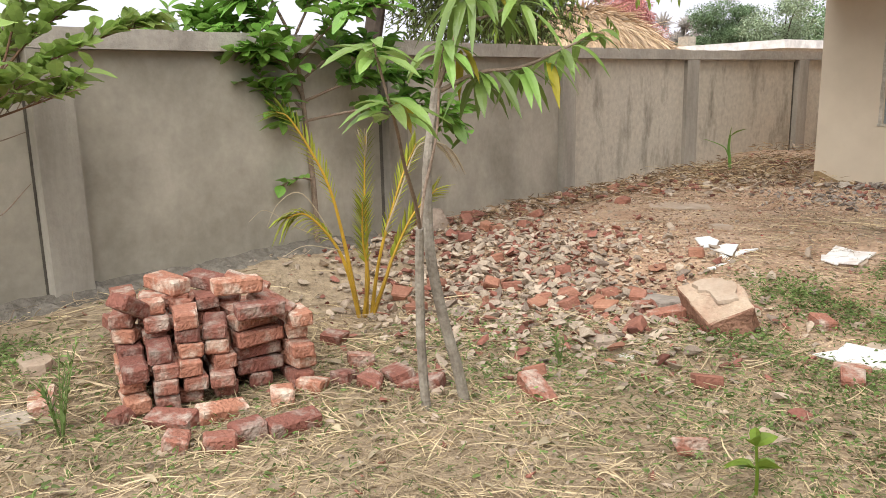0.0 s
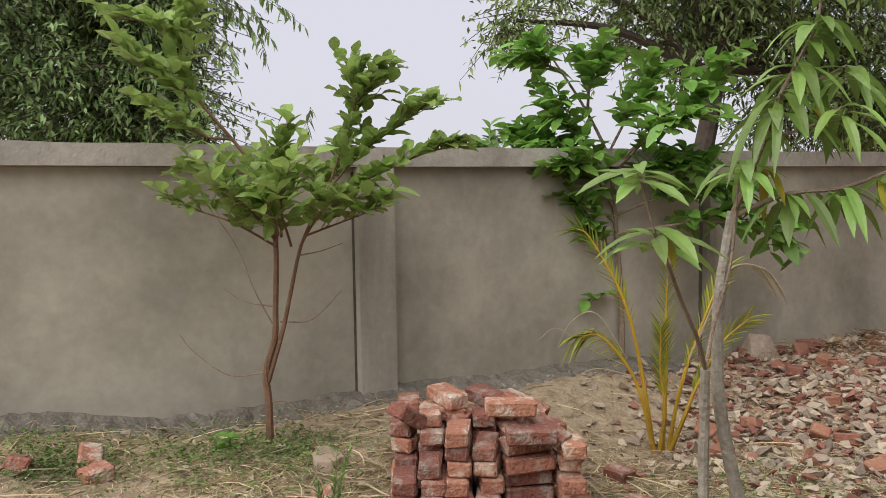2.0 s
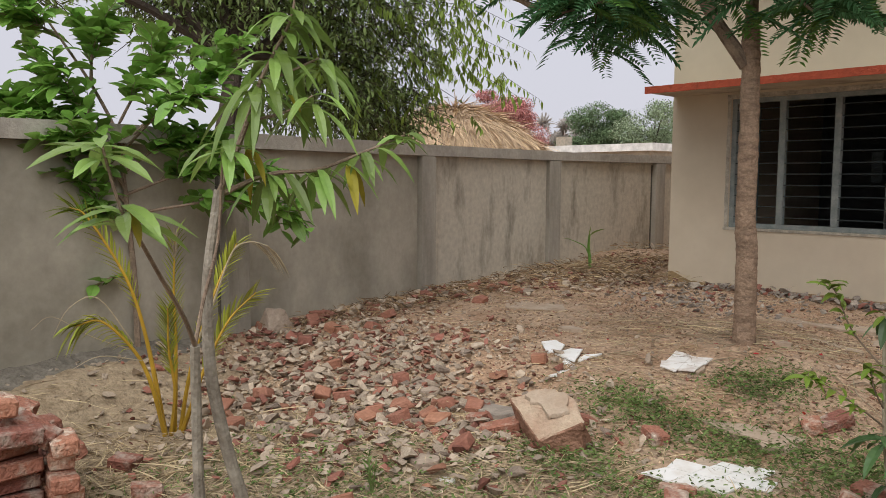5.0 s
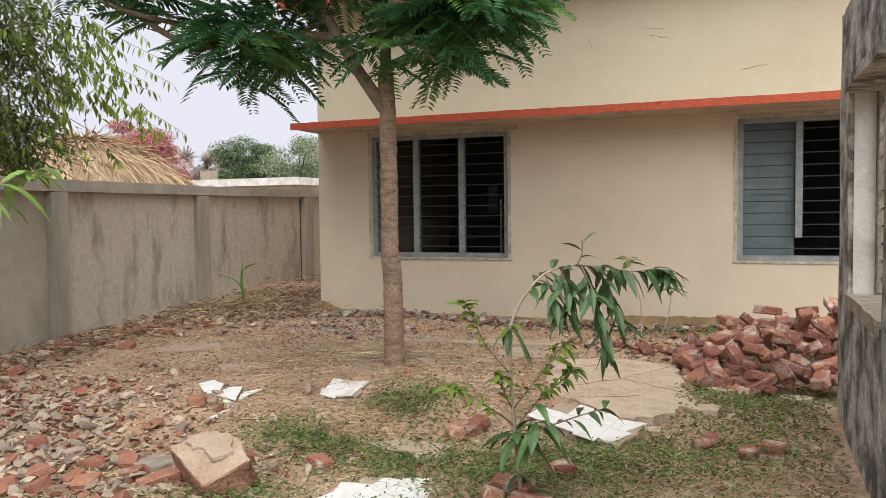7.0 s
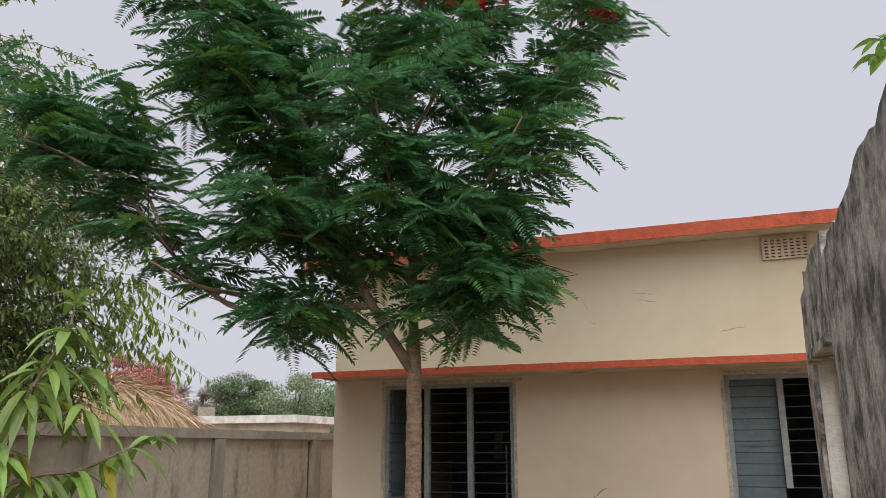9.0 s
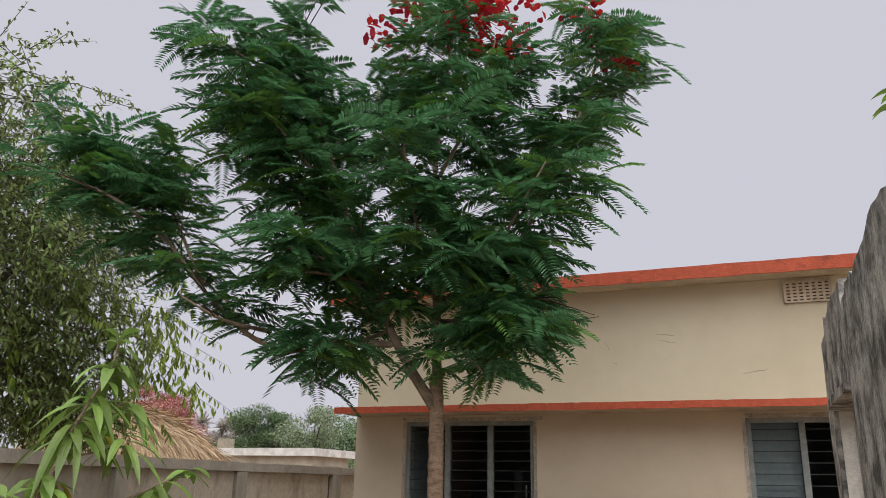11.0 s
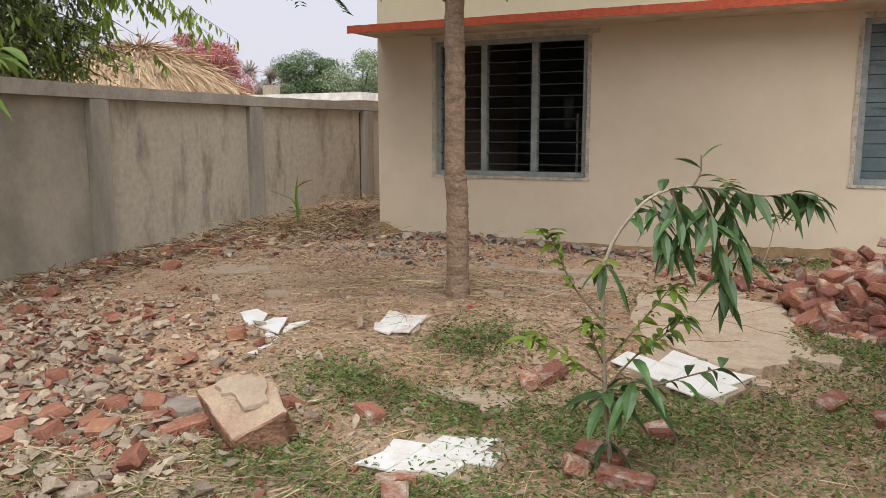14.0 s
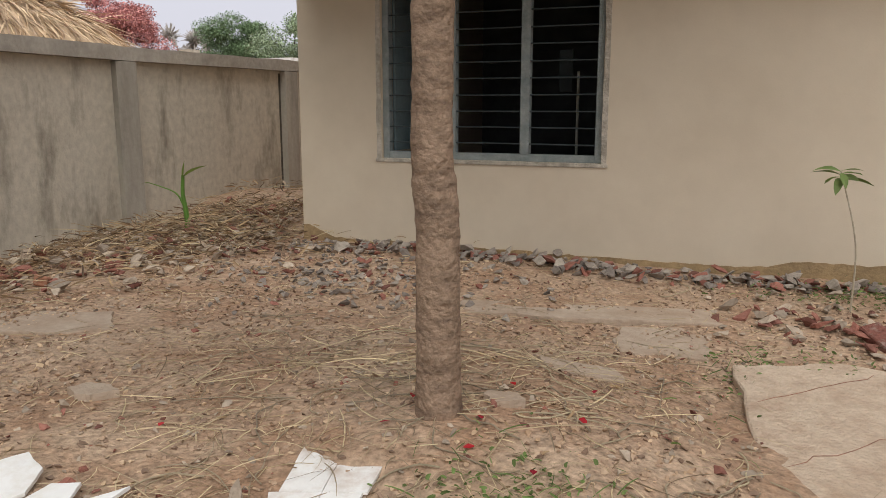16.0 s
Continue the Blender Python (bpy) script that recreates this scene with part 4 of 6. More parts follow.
def flame_tree():
    base = (-2.14, 5.32, 0.24)
    g = base_empty("flame_tree", base, "flowering tree with pale scarred trunk, feathery leaves, scarlet blossoms", "tree")
    trunk = [(-2.14, 5.32, 0.2), (-2.14, 5.32, 0.5), (-2.135, 5.30, 0.95), (-2.145, 5.28, 1.2), (-2.13, 5.25, 1.7), (-2.12, 5.22, 2.2), (-2.12, 5.2, 2.5)]
    P = spline(trunk, 24)
    R = [0.08 - 0.022 * i / (len(P) - 1) + 0.014 * math.exp(-i / 6.0) + 0.004 * noise.noise((i * 0.23, 0, 0)) + 0.002 * max(0.0, noise.noise((i * 0.55, 4, 0))) for i in range(len(P))]
    tv, tf = tube(P, R, 30)
    tv = [v + Vector((noise.noise(v * 14), noise.noise(v * 14 + Vector((9, 0, 0))), 0)) * 0.006 + Vector((noise.noise(Vector((v.x * 30, v.y * 30, v.z * 55))), noise.noise(Vector((v.x * 30, v.y * 30, v.z * 55 + 9))), 0)) * 0.0028 for v in tv]
    part("trunk", tv, tf, M_bark_trunk, g, "pale trunk with horizontal scars", smooth=True)
    w = View((-2.12, 5.2, 2.3), (0.934, 0.356))
    A = w.at
    main = [A(0, 0.15), A(0.0, 0.6), A(-0.03, 1.2), A(-0.05, 2.2), A(0.05, 3.2), A(0.15, 4.0)]
    left = [A(-0.02, -0.05), A(-0.28, 0.35), A(-0.48, 0.75), A(-0.8, 1.5), A(-1.15, 2.6), A(-1.4, 3.8)]
    low = [A(-0.4, 0.48), A(-0.9, 0.5), A(-1.5, 0.46), A(-2.0, 0.82), A(-2.5, 1.4), A(-3.0, 2.0), A(-3.5, 2.4)]
    right = [A(0.0, 0.5), A(0.4, 1.0), A(0.85, 1.65), A(1.2, 2.4), A(1.45, 3.1), A(1.65, 3.8)]
    limbs = [main, left, low, right,
             [A(-0.8, 1.5), A(-1.4, 1.9, 0.1), A(-2.2, 2.7, 0.1)],
             [A(0, 0.6), A(0.35, 0.75, 0.15), A(0.75, 0.85, 0.3), A(1.1, 0.8, 0.3)],
             [A(-0.5, 0.8), A(-0.9, 1.1, 0.4), A(-1.4, 1.2, 0.7)],
             [A(0, 0.9), A(0.1, 1.3, -0.6), A(0.2, 1.8, -1.1)],
             [A(0, 1.0), A(-0.2, 1.5, 0.6), A(-0.3, 2.1, 1.0)],
             [A(-0.05, 2.0), A(0.3, 2.6, 0.3), A(0.5, 3.3, 0.4)],
             [A(-0.05, 1.8), A(-0.5, 2.5, -0.4), A(-0.7, 3.3, -0.5)],
             [A(-0.6, 1.0), A(-1.0, 1.4, -0.6), A(-1.6, 1.6, -1.0)],
             [A(0.4, 1.0), A(0.6, 1.4, 0.5), A(0.9, 1.9, 0.8)],
             [A(0.85, 1.65), A(0.9, 2.2, -0.4), A(1.1, 2.8, -0.5)],
             [A(-1.5, 0.58), A(-1.8, 0.6, 0.4), A(-2.1, 0.75, 0.6)],
             [A(-2.1, 1.0), A(-2.5, 1.3, -0.3), A(-2.9, 1.6, -0.4)],
             [A(-0.48, 0.75), A(-0.5, 1.0, 0.3), A(-0.6, 1.2, 0.6)],
             [A(0, 0.8), A(0.1, 1.0, 0.4), A(0.2, 1.1, 0.8)],
             [A(0, 0.85), A(0.4, 1.05, 0.3), A(0.75, 1.15, 0.4)],
             [A(-0.6, 1.0), A(-0.9, 1.0, 0.4), A(-1.3, 1.0, 0.6)],
             [A(-0.4, 0.48), A(-0.8, 0.42, 0.3), A(-1.2, 0.32, 0.45)],
             [A(-0.45, 0.6), A(-0.8, 0.55, -0.4), A(-1.2, 0.5, -0.7)],
             [A(0, 0.6), A(0.3, 0.62, 0.25), A(0.6, 0.5, 0.4)],
             [A(0, 0.7), A(0.3, 0.75, -0.3), A(0.6, 0.7, -0.6)],
             [A(-2.5, 1.4), A(-2.9, 1.7, 0.3), A(-3.4, 1.9, 0.4)],
             [A(-2.2, 1.1), A(-2.6, 1.8, -0.2), A(-3.0, 2.3, -0.3)],
             [A(-1.15, 2.6), A(-1.6, 3.0, 0.2), A(-2.1, 3.3, 0.3)],
             [A(-0.8, 1.5), A(-1.3, 2.2, 0.3), A(-1.7, 2.6, 0.5)],
             [A(-0.95, 2.0), A(-1.2, 2.6, -0.3), A(-1.7, 3.0, -0.5)],
             [A(0, 0.5), A(0.2, 0.4, 0.3), A(0.38, 0.2, 0.45)],
             [A(0, 0.6), A(0.42, 0.6, 0.1), A(0.85, 0.62, 0.15)]]
    for i, b in enumerate(limbs):
        r = (0.045, 0.05, 0.032, 0.03)[i] if i < 4 else 0.02
        part("limb", *limb(b, r, 0.008, 8), M_bark, g)
    pos, dirs, tips = [], [], []
    for i, b in enumerate(limbs):
        L = sum((Vector(b[k + 1]) - Vector(b[k])).length for k in range(len(b) - 1))
        for p, d in along(b, 0.34 if i in (0, 1) else 0.42 if i > 15 else 0.28, int(L * 10)):
            out = Vector((random.gauss(0, 1), random.gauss(0, 1), random.gauss(0.55 if i == 2 else 0.15, 0.35))).normalized() + d * 0.4
            tl = random.uniform(0.1, 0.6)
            tip = p + out * tl
            tips.append((p, tip))
            for k in range(random.choice((6, 7, 8))):
                q = p.lerp(tip, random.uniform(0.3, 1.0))
                hh = (q - w.o).dot(w.h)
                if hh < -1.15 and q.z - w.o.z < 0.42 + 0.42 * (-1.15 - hh):
                    continue
                if hh < -1.25 and q.z - w.o.z < 1.9 and random.random() < 0.25:
                    continue
                if -2.4 < hh < -0.75 and 0.55 < q.z - w.o.z < 1.7 and random.random() < 0.12:
                    continue
                if hh > 0.95 and q.z - w.o.z < 1.3:
                    continue
                # the forked limb stays bare towards the path
                if (q - w.o).dot(w.d) > 0.1 and -0.1 < q.z - w.o.z < 1.7 and abs(hh + 0.03 + 0.55 * max(q.z - w.o.z, 0)) < 0.12 and random.random() < 0.75:
                    continue
                a = random.uniform(0, 2 * math.pi)
                pos.append(q)
                dirs.append(Vector((math.cos(a), math.sin(a), random.uniform(-0.25, 0.3))) + out * 0.3)
    tagged(part("twigs", *merge([tube([p, q], [0.006, 0.003], 4) for p, q in tips]), M_bark_dark, g), kind="stuff")
    pos, dirs = np.array(pos), np.array(dirs)
    n = len(pos)
    pick = rng.random(n) < 0.2
    ln = rng.uniform(0.32, 0.52, n)
    part("crown", *pinnate(pos[~pick], dirs[~pick], ln[~pick]), M_flame, g)
    part("new_leaves", *pinnate(pos[pick], dirs[pick], ln[pick]), M_flame_y, g, "lighter green young feathery leaves")
    fp, fd = [], []
    for c, spread, k in ((A(0.1, 4.0), 0.35, 150), (A(0.45, 3.7, 0.2), 0.25, 130), (A(-0.25, 3.95), 0.2, 60), (A(1.75, 3.3), 0.12, 40), (A(-0.6, 3.8, -0.2), 0.12, 30), (A(1.4, 3.9), 0.15, 30), (A(-1.9, 3.5), 0.1, 16), (A(1.55, 3.7), 0.14, 25), (A(0.62, 3.35, 0.2), 0.15, 50)):
        for _ in range(k):
            fp.append(c + Vector([random.gauss(0, spread * 0.75) for _ in range(3)]))
            fd.append([random.gauss(0, 1), random.gauss(0, 1), random.gauss(0.3, 0.6)])
    part("blossom", *leaves(fp, fd, rng.uniform(0.07, 0.13, len(fp)), 0.07, droop=0.2, profile=(0.2, 1.0, 0.5)), M_flower, g, "scarlet blossom clusters")


flame_tree()


# ---- bent mango seedling ----
def seedling():
    base = (-0.655, 3.665, -0.03)
    g = base_empty("mango_seedling", base, "bent mango seedling with hanging dark leaves and lime shoots", "sapling")
    w = View(base, (0.89, 0.455))
    A = w.at
    part("stem", *limb([A(0, -0.04), A(-0.02, 0.18), A(-0.04, 0.37), A(-0.06, 0.68), A(-0.06, 0.93)], 0.0115, 0.008, 8), M_bark_pale, g)
    arch = [A(-0.06, 0.92), A(-0.03, 1.0), A(0.02, 1.08), A(0.11, 1.18), A(0.25, 1.225), A(0.43, 1.215), A(0.57, 1.19), A(0.68, 1.2), A(0.77, 1.19)]
    part("bough", *limb(arch, 0.0075, 0.003, 7), M_bark_pale, g, "pale arching bough")
    left = [A(-0.06, 0.68), A(-0.19, 0.84), A(-0.25, 0.98), A(-0.29, 1.05)]
    low = [[A(-0.04, 0.4), A(0.06, 0.55, 0.06), A(0.16, 0.64, 0.08), A(0.24, 0.72, 0.08)], [A(-0.04, 0.42), A(-0.2, 0.55, 0.08), A(-0.37, 0.66, 0.1)], [A(-0.05, 0.5), A(0.05, 0.65, 0.05), A(0.2, 0.84, 0.06)],
           [A(-0.03, 0.36), A(0.12, 0.44, 0.1), A(0.3, 0.5, 0.12), A(0.4, 0.52, 0.12)], [A(-0.05, 0.5), A(-0.1, 0.6, 0.04), A(-0.12, 0.7, 0.05)]]
    up = [[A(0.28, 1.22), A(0.31, 1.28), A(0.31, 1.35)]]
    hang = [[A(0.2, 1.21), A(0.22, 1.1, 0.05), A(0.22, 0.98, 0.06)], [A(0.3, 1.22), A(0.36, 1.08, 0.05), A(0.4, 0.9, 0.05), A(0.42, 0.78, 0.05)], [A(0.38, 1.22), A(0.44, 1.12), A(0.48, 1.0), A(0.5, 0.93)], [A(0.12, 1.18), A(0.15, 1.08, 0.05), A(0.16, 1.0, 0.06)]]
    for b in [left] + low + up + hang:
        part("twig", *limb(b, 0.005, 0.0025, 5), M_bark, g)
    prof = (0.1, 0.7, 1.0, 0.85, 0.45, 0.03)
    dk = [leafy([arch[2:]], 0.018, 0.135, 0.046, droop=0.45, start=0.02, lift=-0.4, spread=0.8, jitter=0.4, profile=prof), leafy(hang, 0.016, 0.135, 0.046, droop=0.3, start=0.1, lift=-0.45, spread=0.75, jitter=0.4, profile=prof),
          leafy(up, 0.035, 0.12, 0.034, droop=0.3, profile=prof), rosette(A(0.76, 1.19), 9, 0.12, 0.036, droop=0.7, tilt=-0.2),
          rosette(A(-0.04, 0.4, 0.02), 10, 0.19, 0.048, droop=0.7), rosette(A(0.06, 0.46, 0.06), 8, 0.18, 0.048, droop=0.8, tilt=-0.1), rosette(A(-0.03, 0.18, 0.02), 4, 0.12, 0.04, droop=0.8, tilt=-0.3), leafy([low[0], low[3]], 0.06, 0.14, 0.042, droop=0.7, profile=prof), rosette(A(-0.06, 0.92), 5, 0.13, 0.036, droop=0.9, tilt=-0.3)]
    part("leaves", *join(*dk), M_seed, g, "dark glossy hanging leaves")
    lt = [rosette(A(-0.29, 1.05), 7, 0.11, 0.034, droop=0.4, tilt=0.4), leafy([left, low[0], low[1], low[2], low[4]], 0.024, 0.11, 0.032, droop=0.5, profile=prof), rosette(A(-0.37, 0.66, 0.1), 7, 0.1, 0.03, droop=0.5), rosette(A(0.2, 0.84, 0.06), 7, 0.11, 0.03, droop=0.5),
          rosette(A(-0.12, 0.7, 0.05), 6, 0.1, 0.03, droop=0.6), rosette(A(0.24, 0.72, 0.08), 6, 0.11, 0.03, droop=0.6), rosette(A(-0.07, 0.93, 0.02), 4, 0.1, 0.028, droop=0.5)]
    tagged(part("shoot", *join(*lt), M_seed_y, g, "lime-green young shoots"), kind="stuff")


seedling()


# ---- small plants ----
def banana():
    base = (-5.62, 8.25, 0.2)
    g = base_empty("banana_sucker", base, "small banana sucker with a furled pale leaf", "plant")
    w = View(base, (0.9, 0.43))
    A = w.at
    part("stem", *limb([A(0.0, -0.03), A(-0.01, 0.22), A(-0.03, 0.4), A(-0.02, 0.56)], 0.026, 0.013, 8), M_citrus, g)
    part("leaf_stalk", *limb([A(-0.02, 0.28), A(-0.08, 0.4), A(-0.2, 0.46), A(-0.32, 0.5)], 0.009, 0.003, 6), M_citrus, g, "thin bent leaf stalk")
    for p, d, ln, wd, dr in ((A(-0.02, 0.54), (0.75, 0.35, 0.6), 0.25, 0.15, 0.2), (A(-0.02, 0.52), (0.1, 0.05, 1), 0.18, 0.08, 0.1), (A(-0.28, 0.49), (-0.9, -0.4, 0.25), 0.1, 0.03, 0.3)):
        part("leaf", *leaves([p], [d], ln, wd, droop=dr, fold=0.25, twist=0.1), M_seed_y, g)


def papaya(base, top, lean, name_label):
    g = base_empty("papaya_seedling", base, name_label, "plant")
    part("stem", *limb([base, ((base[0] + top[0]) / 2 + lean, (base[1] + top[1]) / 2, (base[2] + top[2]) / 2), top], 0.006, 0.004, 6), M_bark_pale, g)
    part("leaves", *rosette(top, 9, 0.16, 0.045, droop=0.35, tilt=0.15), M_grass, g)


banana()
papaya((-0.6, 7.9, 0.15), (-0.72, 7.85, 0.98), 0.05, "thin papaya seedling before the house wall")
papaya((-0.42, 7.95, 0.15), (-0.3, 7.9, 0.7), 0.02, "short papaya seedling before the house wall")


def papaya_tall():
    base = (2.4, 6.33, -0.05)
    g = base_empty("papaya_tree", base, "papaya tree behind the old wall, its leaves above the top", "tree")
    part("trunk", *limb([base, (2.42, 6.33, 2.0), (2.4, 6.33, 5.05)], 0.06, 0.04, 9), M_bark_grey, g)
    for k in range(11):
        a = k * 2.4
        tip = Vector((2.4 + 0.5 * math.cos(a), 6.33 + 0.5 * math.sin(a), 5.05 + 0.12 * math.sin(k * 1.7)))
        st = part("leaf", *limb([(2.4, 6.33, 5.0), Vector((2.4, 6.33, 5.15)).lerp(tip, 0.55), tip], 0.01, 0.006, 5), M_seed_y, g)
        part("blade", *rosette(tip, 8, 0.24, 0.07, droop=0.45, tilt=-0.05), M_citrus, st)


papaya_tall()


def upright_weed(base, n, height):
    g = base_empty("weed", base, "wiry upright green weed in dry grass", "weed", "weeds by the bricks")
    bl = []
    for k in range(n):
        a = random.uniform(0, 6.28)
        h = height * random.uniform(0.6, 1.1)
        t = Vector(base) + Vector((math.cos(a) * 0.22 * h, math.sin(a) * 0.22 * h, h))
        bl.append([Vector(base), Vector(base).lerp(t, 0.5) + Vector((0, 0, 0.05)), t])
    for b in bl:
        part("stalk", *limb(b, 0.004, 0.0015, 4), M_grass, g)
    part("leaves", *leafy(bl, 0.022, 0.05, 0.009, droop=0.1, start=0.15, lift=0.4), M_grass, g)


upright_weed((-2.95, -0.12, 0.0), 9, 0.42)
sp = base_empty("sprout", (-1.0, 1.72, -0.02), "small lime-green sprout in dry grass", "sprout")
part("stem", *limb([(-1.0, 1.72, -0.03), (-1.0, 1.73, 0.08), (-1.01, 1.73, 0.2)], 0.008, 0.005, 6), M_seed_y, sp)
for p, d in zip([(-1.01, 1.73, 0.12)] * 4 + [(-1.01, 1.73, 0.2)] * 3, [(-0.7, -0.8, 0.5), (0.8, 0.4, 0.6), (-0.9, -0.2, 0.2), (0.3, 0.9, 0.3), (0.5, 0.5, 1), (-0.4, 0.5, 1), (0.1, -0.6, 1)]):
    part("leaf", *leaves([p], [d], 0.12, 0.05, droop=0.5, fold=0.3), M_seed_y, sp)
sg = base_empty("sprig", (-3.78, -0.6, 0.18), "low broad-leaved green sprig beside the young guava", "plant")
part("stem", *limb([(-3.78, -0.6, 0.12), (-3.78, -0.59, 0.24), (-3.77, -0.58, 0.3)], 0.006, 0.003, 5), M_grass, sg)
for k in range(9):
    a = 2.4 * k
    part("leaf", *leaves([(-3.78, -0.6, 0.2 + 0.012 * k)], [(math.cos(a), math.sin(a), 0.35)], 0.085, 0.06, droop=0.3, fold=0.2), M_citrus, sg)
upright_weed((-2.35, 2.1, 0.0), 5, 0.2)


# ---- trees beyond the wall ----
def big_tree(name, base, trunk_pts, clumps, n_leaf, size, material, label, strands=(), light=None, drooping=0.3):
    g = base_empty(name, base, label, "tree")
    part("trunk", *limb(trunk_pts, 0.14, 0.08, 10), M_bark_dark, g)
    top = Vector(trunk_pts[-1])
    pos, dirs, sticks = [], [], []
    for c, r, share in clumps:
        c = Vector(c)
        st = top.lerp(Vector(trunk_pts[len(trunk_pts) // 2]), random.uniform(0, 0.7))
        part("limb", *limb([st, st.lerp(c, 0.5) + Vector((0, 0, 0.2)), c], 0.07, 0.02, 6), M_bark_dark, g)
        for _ in range(int(n_leaf * share / 14)):
            v = Vector([random.gauss(0, 1) for _ in range(3)]).normalized() * r * random.uniform(0.35, 1.05)
            p = c + Vector((v.x, v.y, v.z * 0.85))
            d = (v * 0.4 + Vector((random.gauss(0, 0.5), random.gauss(0, 0.5), -drooping))).normalized()
            L = random.uniform(0.25, 0.7)
            sticks.append((p, p + d * L))
            for k in range(14):
                pos.append(p + d * L * k / 13 + Vector([random.gauss(0, 0.03) for _ in range(3)]))
                dirs.append(d * 0.5 + Vector([random.gauss(0, 0.7) for _ in range(3)]))
    n = len(pos)
    part("sprays", *merge([tube([p, q], [0.006, 0.003], 3) for p, q in sticks]), M_bark_dark, g)
    part("crown", *leaves(pos, dirs, size * rng.uniform(0.6, 1.3, n), size * 0.42, droop=0.3, profile=(0.1, 1.0, 0.05)), material, g)
    if strands:
        pos, dirs, st = [], [], []
        for c, spread, k in strands:
            for _ in range(k):
                p = Vector(c) + Vector((random.gauss(0, spread[0]), random.gauss(0, spread[1]), random.gauss(0, spread[2])))
                L = random.uniform(0.25, 0.6)
                e = p + Vector((random.gauss(0, 0.2), random.gauss(0.1, 0.3), -L * 0.6))
                st.append((p, e))
                for q in range(12):
                    pos.append(p.lerp(e, q / 11))
                    dirs.append(Vector((random.gauss(0, 0.4), random.gauss(0, 0.4), -1.0)))
        n = len(pos)
        part("hanging_sprays", *merge([tube([p, q], [0.004, 0.002], 3) for p, q in st]), M_bark_dark, g)
        part("hanging_leaves", *leaves(pos, dirs, size * 1.45 * rng.uniform(0.7, 1.2, n), size * 0.46, droop=0.1, profile=(0.1, 1.0, 0.8, 0.05)), light or material, g, "light green drooping leaves")


big_tree("shade_tree", (-7.3, 3.7, 0), [(-7.3, 3.7, -0.1), (-7.25, 3.8, 1.2), (-7.2, 4.0, 2.2), (-7.3, 4.2, 3.2)],
         [((-7.6, 3.9, 3.6), 0.9, 0.14), ((-7.6, 5.0, 4.2), 1.3, 0.2), ((-7.8, 6.2, 3.5), 1.15, 0.12), ((-7.9, 6.5, 4.9), 1.1, 0.08), ((-7.6, 3.2, 4.9), 0.8, 0.07), ((-7.6, 4.8, 5.6), 1.2, 0.11), ((-7.8, 5.6, 2.7), 0.9, 0.1), ((-7.8, 6.6, 2.4), 0.6, 0.06), ((-7.55, 2.05, 3.3), 0.3, 0.016), ((-7.55, 2.5, 3.75), 0.35, 0.014)],
         46000, 0.085, M_dark, "large dense tree behind the compound wall", [((-7.5, 7.3, 3.8), (0.4, 0.5, 0.5), 60), ((-7.6, 6.5, 2.9), (0.4, 0.5, 0.4), 34), ((-7.5, 7.9, 3.3), (0.2, 0.22, 0.2), 16), ((-7.5, 8.5, 2.95), (0.1, 0.2, 0.06), 5), ((-7.2, 5.8, 3.4), (0.3, 0.6, 0.5), 20)], M_light)
big_tree("creeper_tree", (-7.6, -2.3, 0), [(-7.7, -2.3, -0.1), (-7.65, -2.2, 1.5), (-7.7, -2.1, 3.0), (-7.8, -2.0, 4.0)],
         [((-7.6, -2.4, 2.4), 0.95, 0.25), ((-7.6, -1.6, 2.4), 0.7, 0.17), ((-7.7, -2.0, 3.7), 0.9, 0.2), ((-7.7, -3.2, 3.4), 1.0, 0.2), ((-7.6, -1.5, 3.3), 0.6, 0.1), ((-7.9, -2.6, 4.9), 0.9, 0.1)],
         46000, 0.075, M_creeper, "creeper-hung dense tree behind the wall", [((-7.3, -1.0, 3.3), (0.2, 0.25, 0.5), 18), ((-7.3, -2.2, 3.0), (0.2, 0.7, 0.5), 40)], M_creeper)


# ---- haystack ----
def haystack():
    c = Vector((-10.7, 10.75, 0))
    g = base_empty("haystack", c, "rounded thatched haystack beyond the wall", "haystack")
    V, F = [], []
    prof = [(1.75, 0.0), (1.8, 1.0), (1.7, 1.6), (1.45, 2.05), (1.08, 2.42), (0.62, 2.68), (0.2, 2.8), (0.02, 2.82)]
    n = 40
    for r, z in prof:
        for k in range(n):
            a = 2 * math.pi * k / n
            rr = r * (1 + 0.05 * noise.noise((math.cos(a) * 3, math.sin(a) * 3, z * 2)))
            V.append(c + Vector((rr * math.cos(a), rr * math.sin(a) * 1.38, z)))
    for j in range(len(prof) - 1):
        for k in range(n):
            F.append((j * n + k, j * n + (k + 1) % n, (j + 1) * n + (k + 1) % n, (j + 1) * n + k))
    part("mound", V, F, M_hay, g)
    pos, dirs = [], []
    for _ in range(9000):
        a = random.uniform(0, 6.283)
        s = random.uniform(0.15, 0.98)
        i = min(int(s * 7), 6)
        f = s * 7 - i
        r, z = prof[i][0] * (1 - f) + prof[i + 1][0] * f, prof[i][1] * (1 - f) + prof[i + 1][1] * f
        pos.append(c + Vector((r * math.cos(a), r * math.sin(a) * 1.38, z + 0.02)))
        down = Vector((math.cos(a) * (prof[i][0] - prof[i + 1][0]), math.sin(a) * (prof[i][0] - prof[i + 1][0]), prof[i][1] - prof[i + 1][1])).normalized()
        dirs.append(down + Vector([random.gauss(0, 0.3) for _ in range(3)]) + Vector((math.cos(a), math.sin(a), 0.2)) * 0.15)
    tagged(part("thatch", *leaves(pos, dirs, rng.uniform(0.25, 0.6, len(pos)), 0.02, droop=0.15, profile=(0.6, 1, 0.3)), M_hay, g), kind="stuff")


haystack()


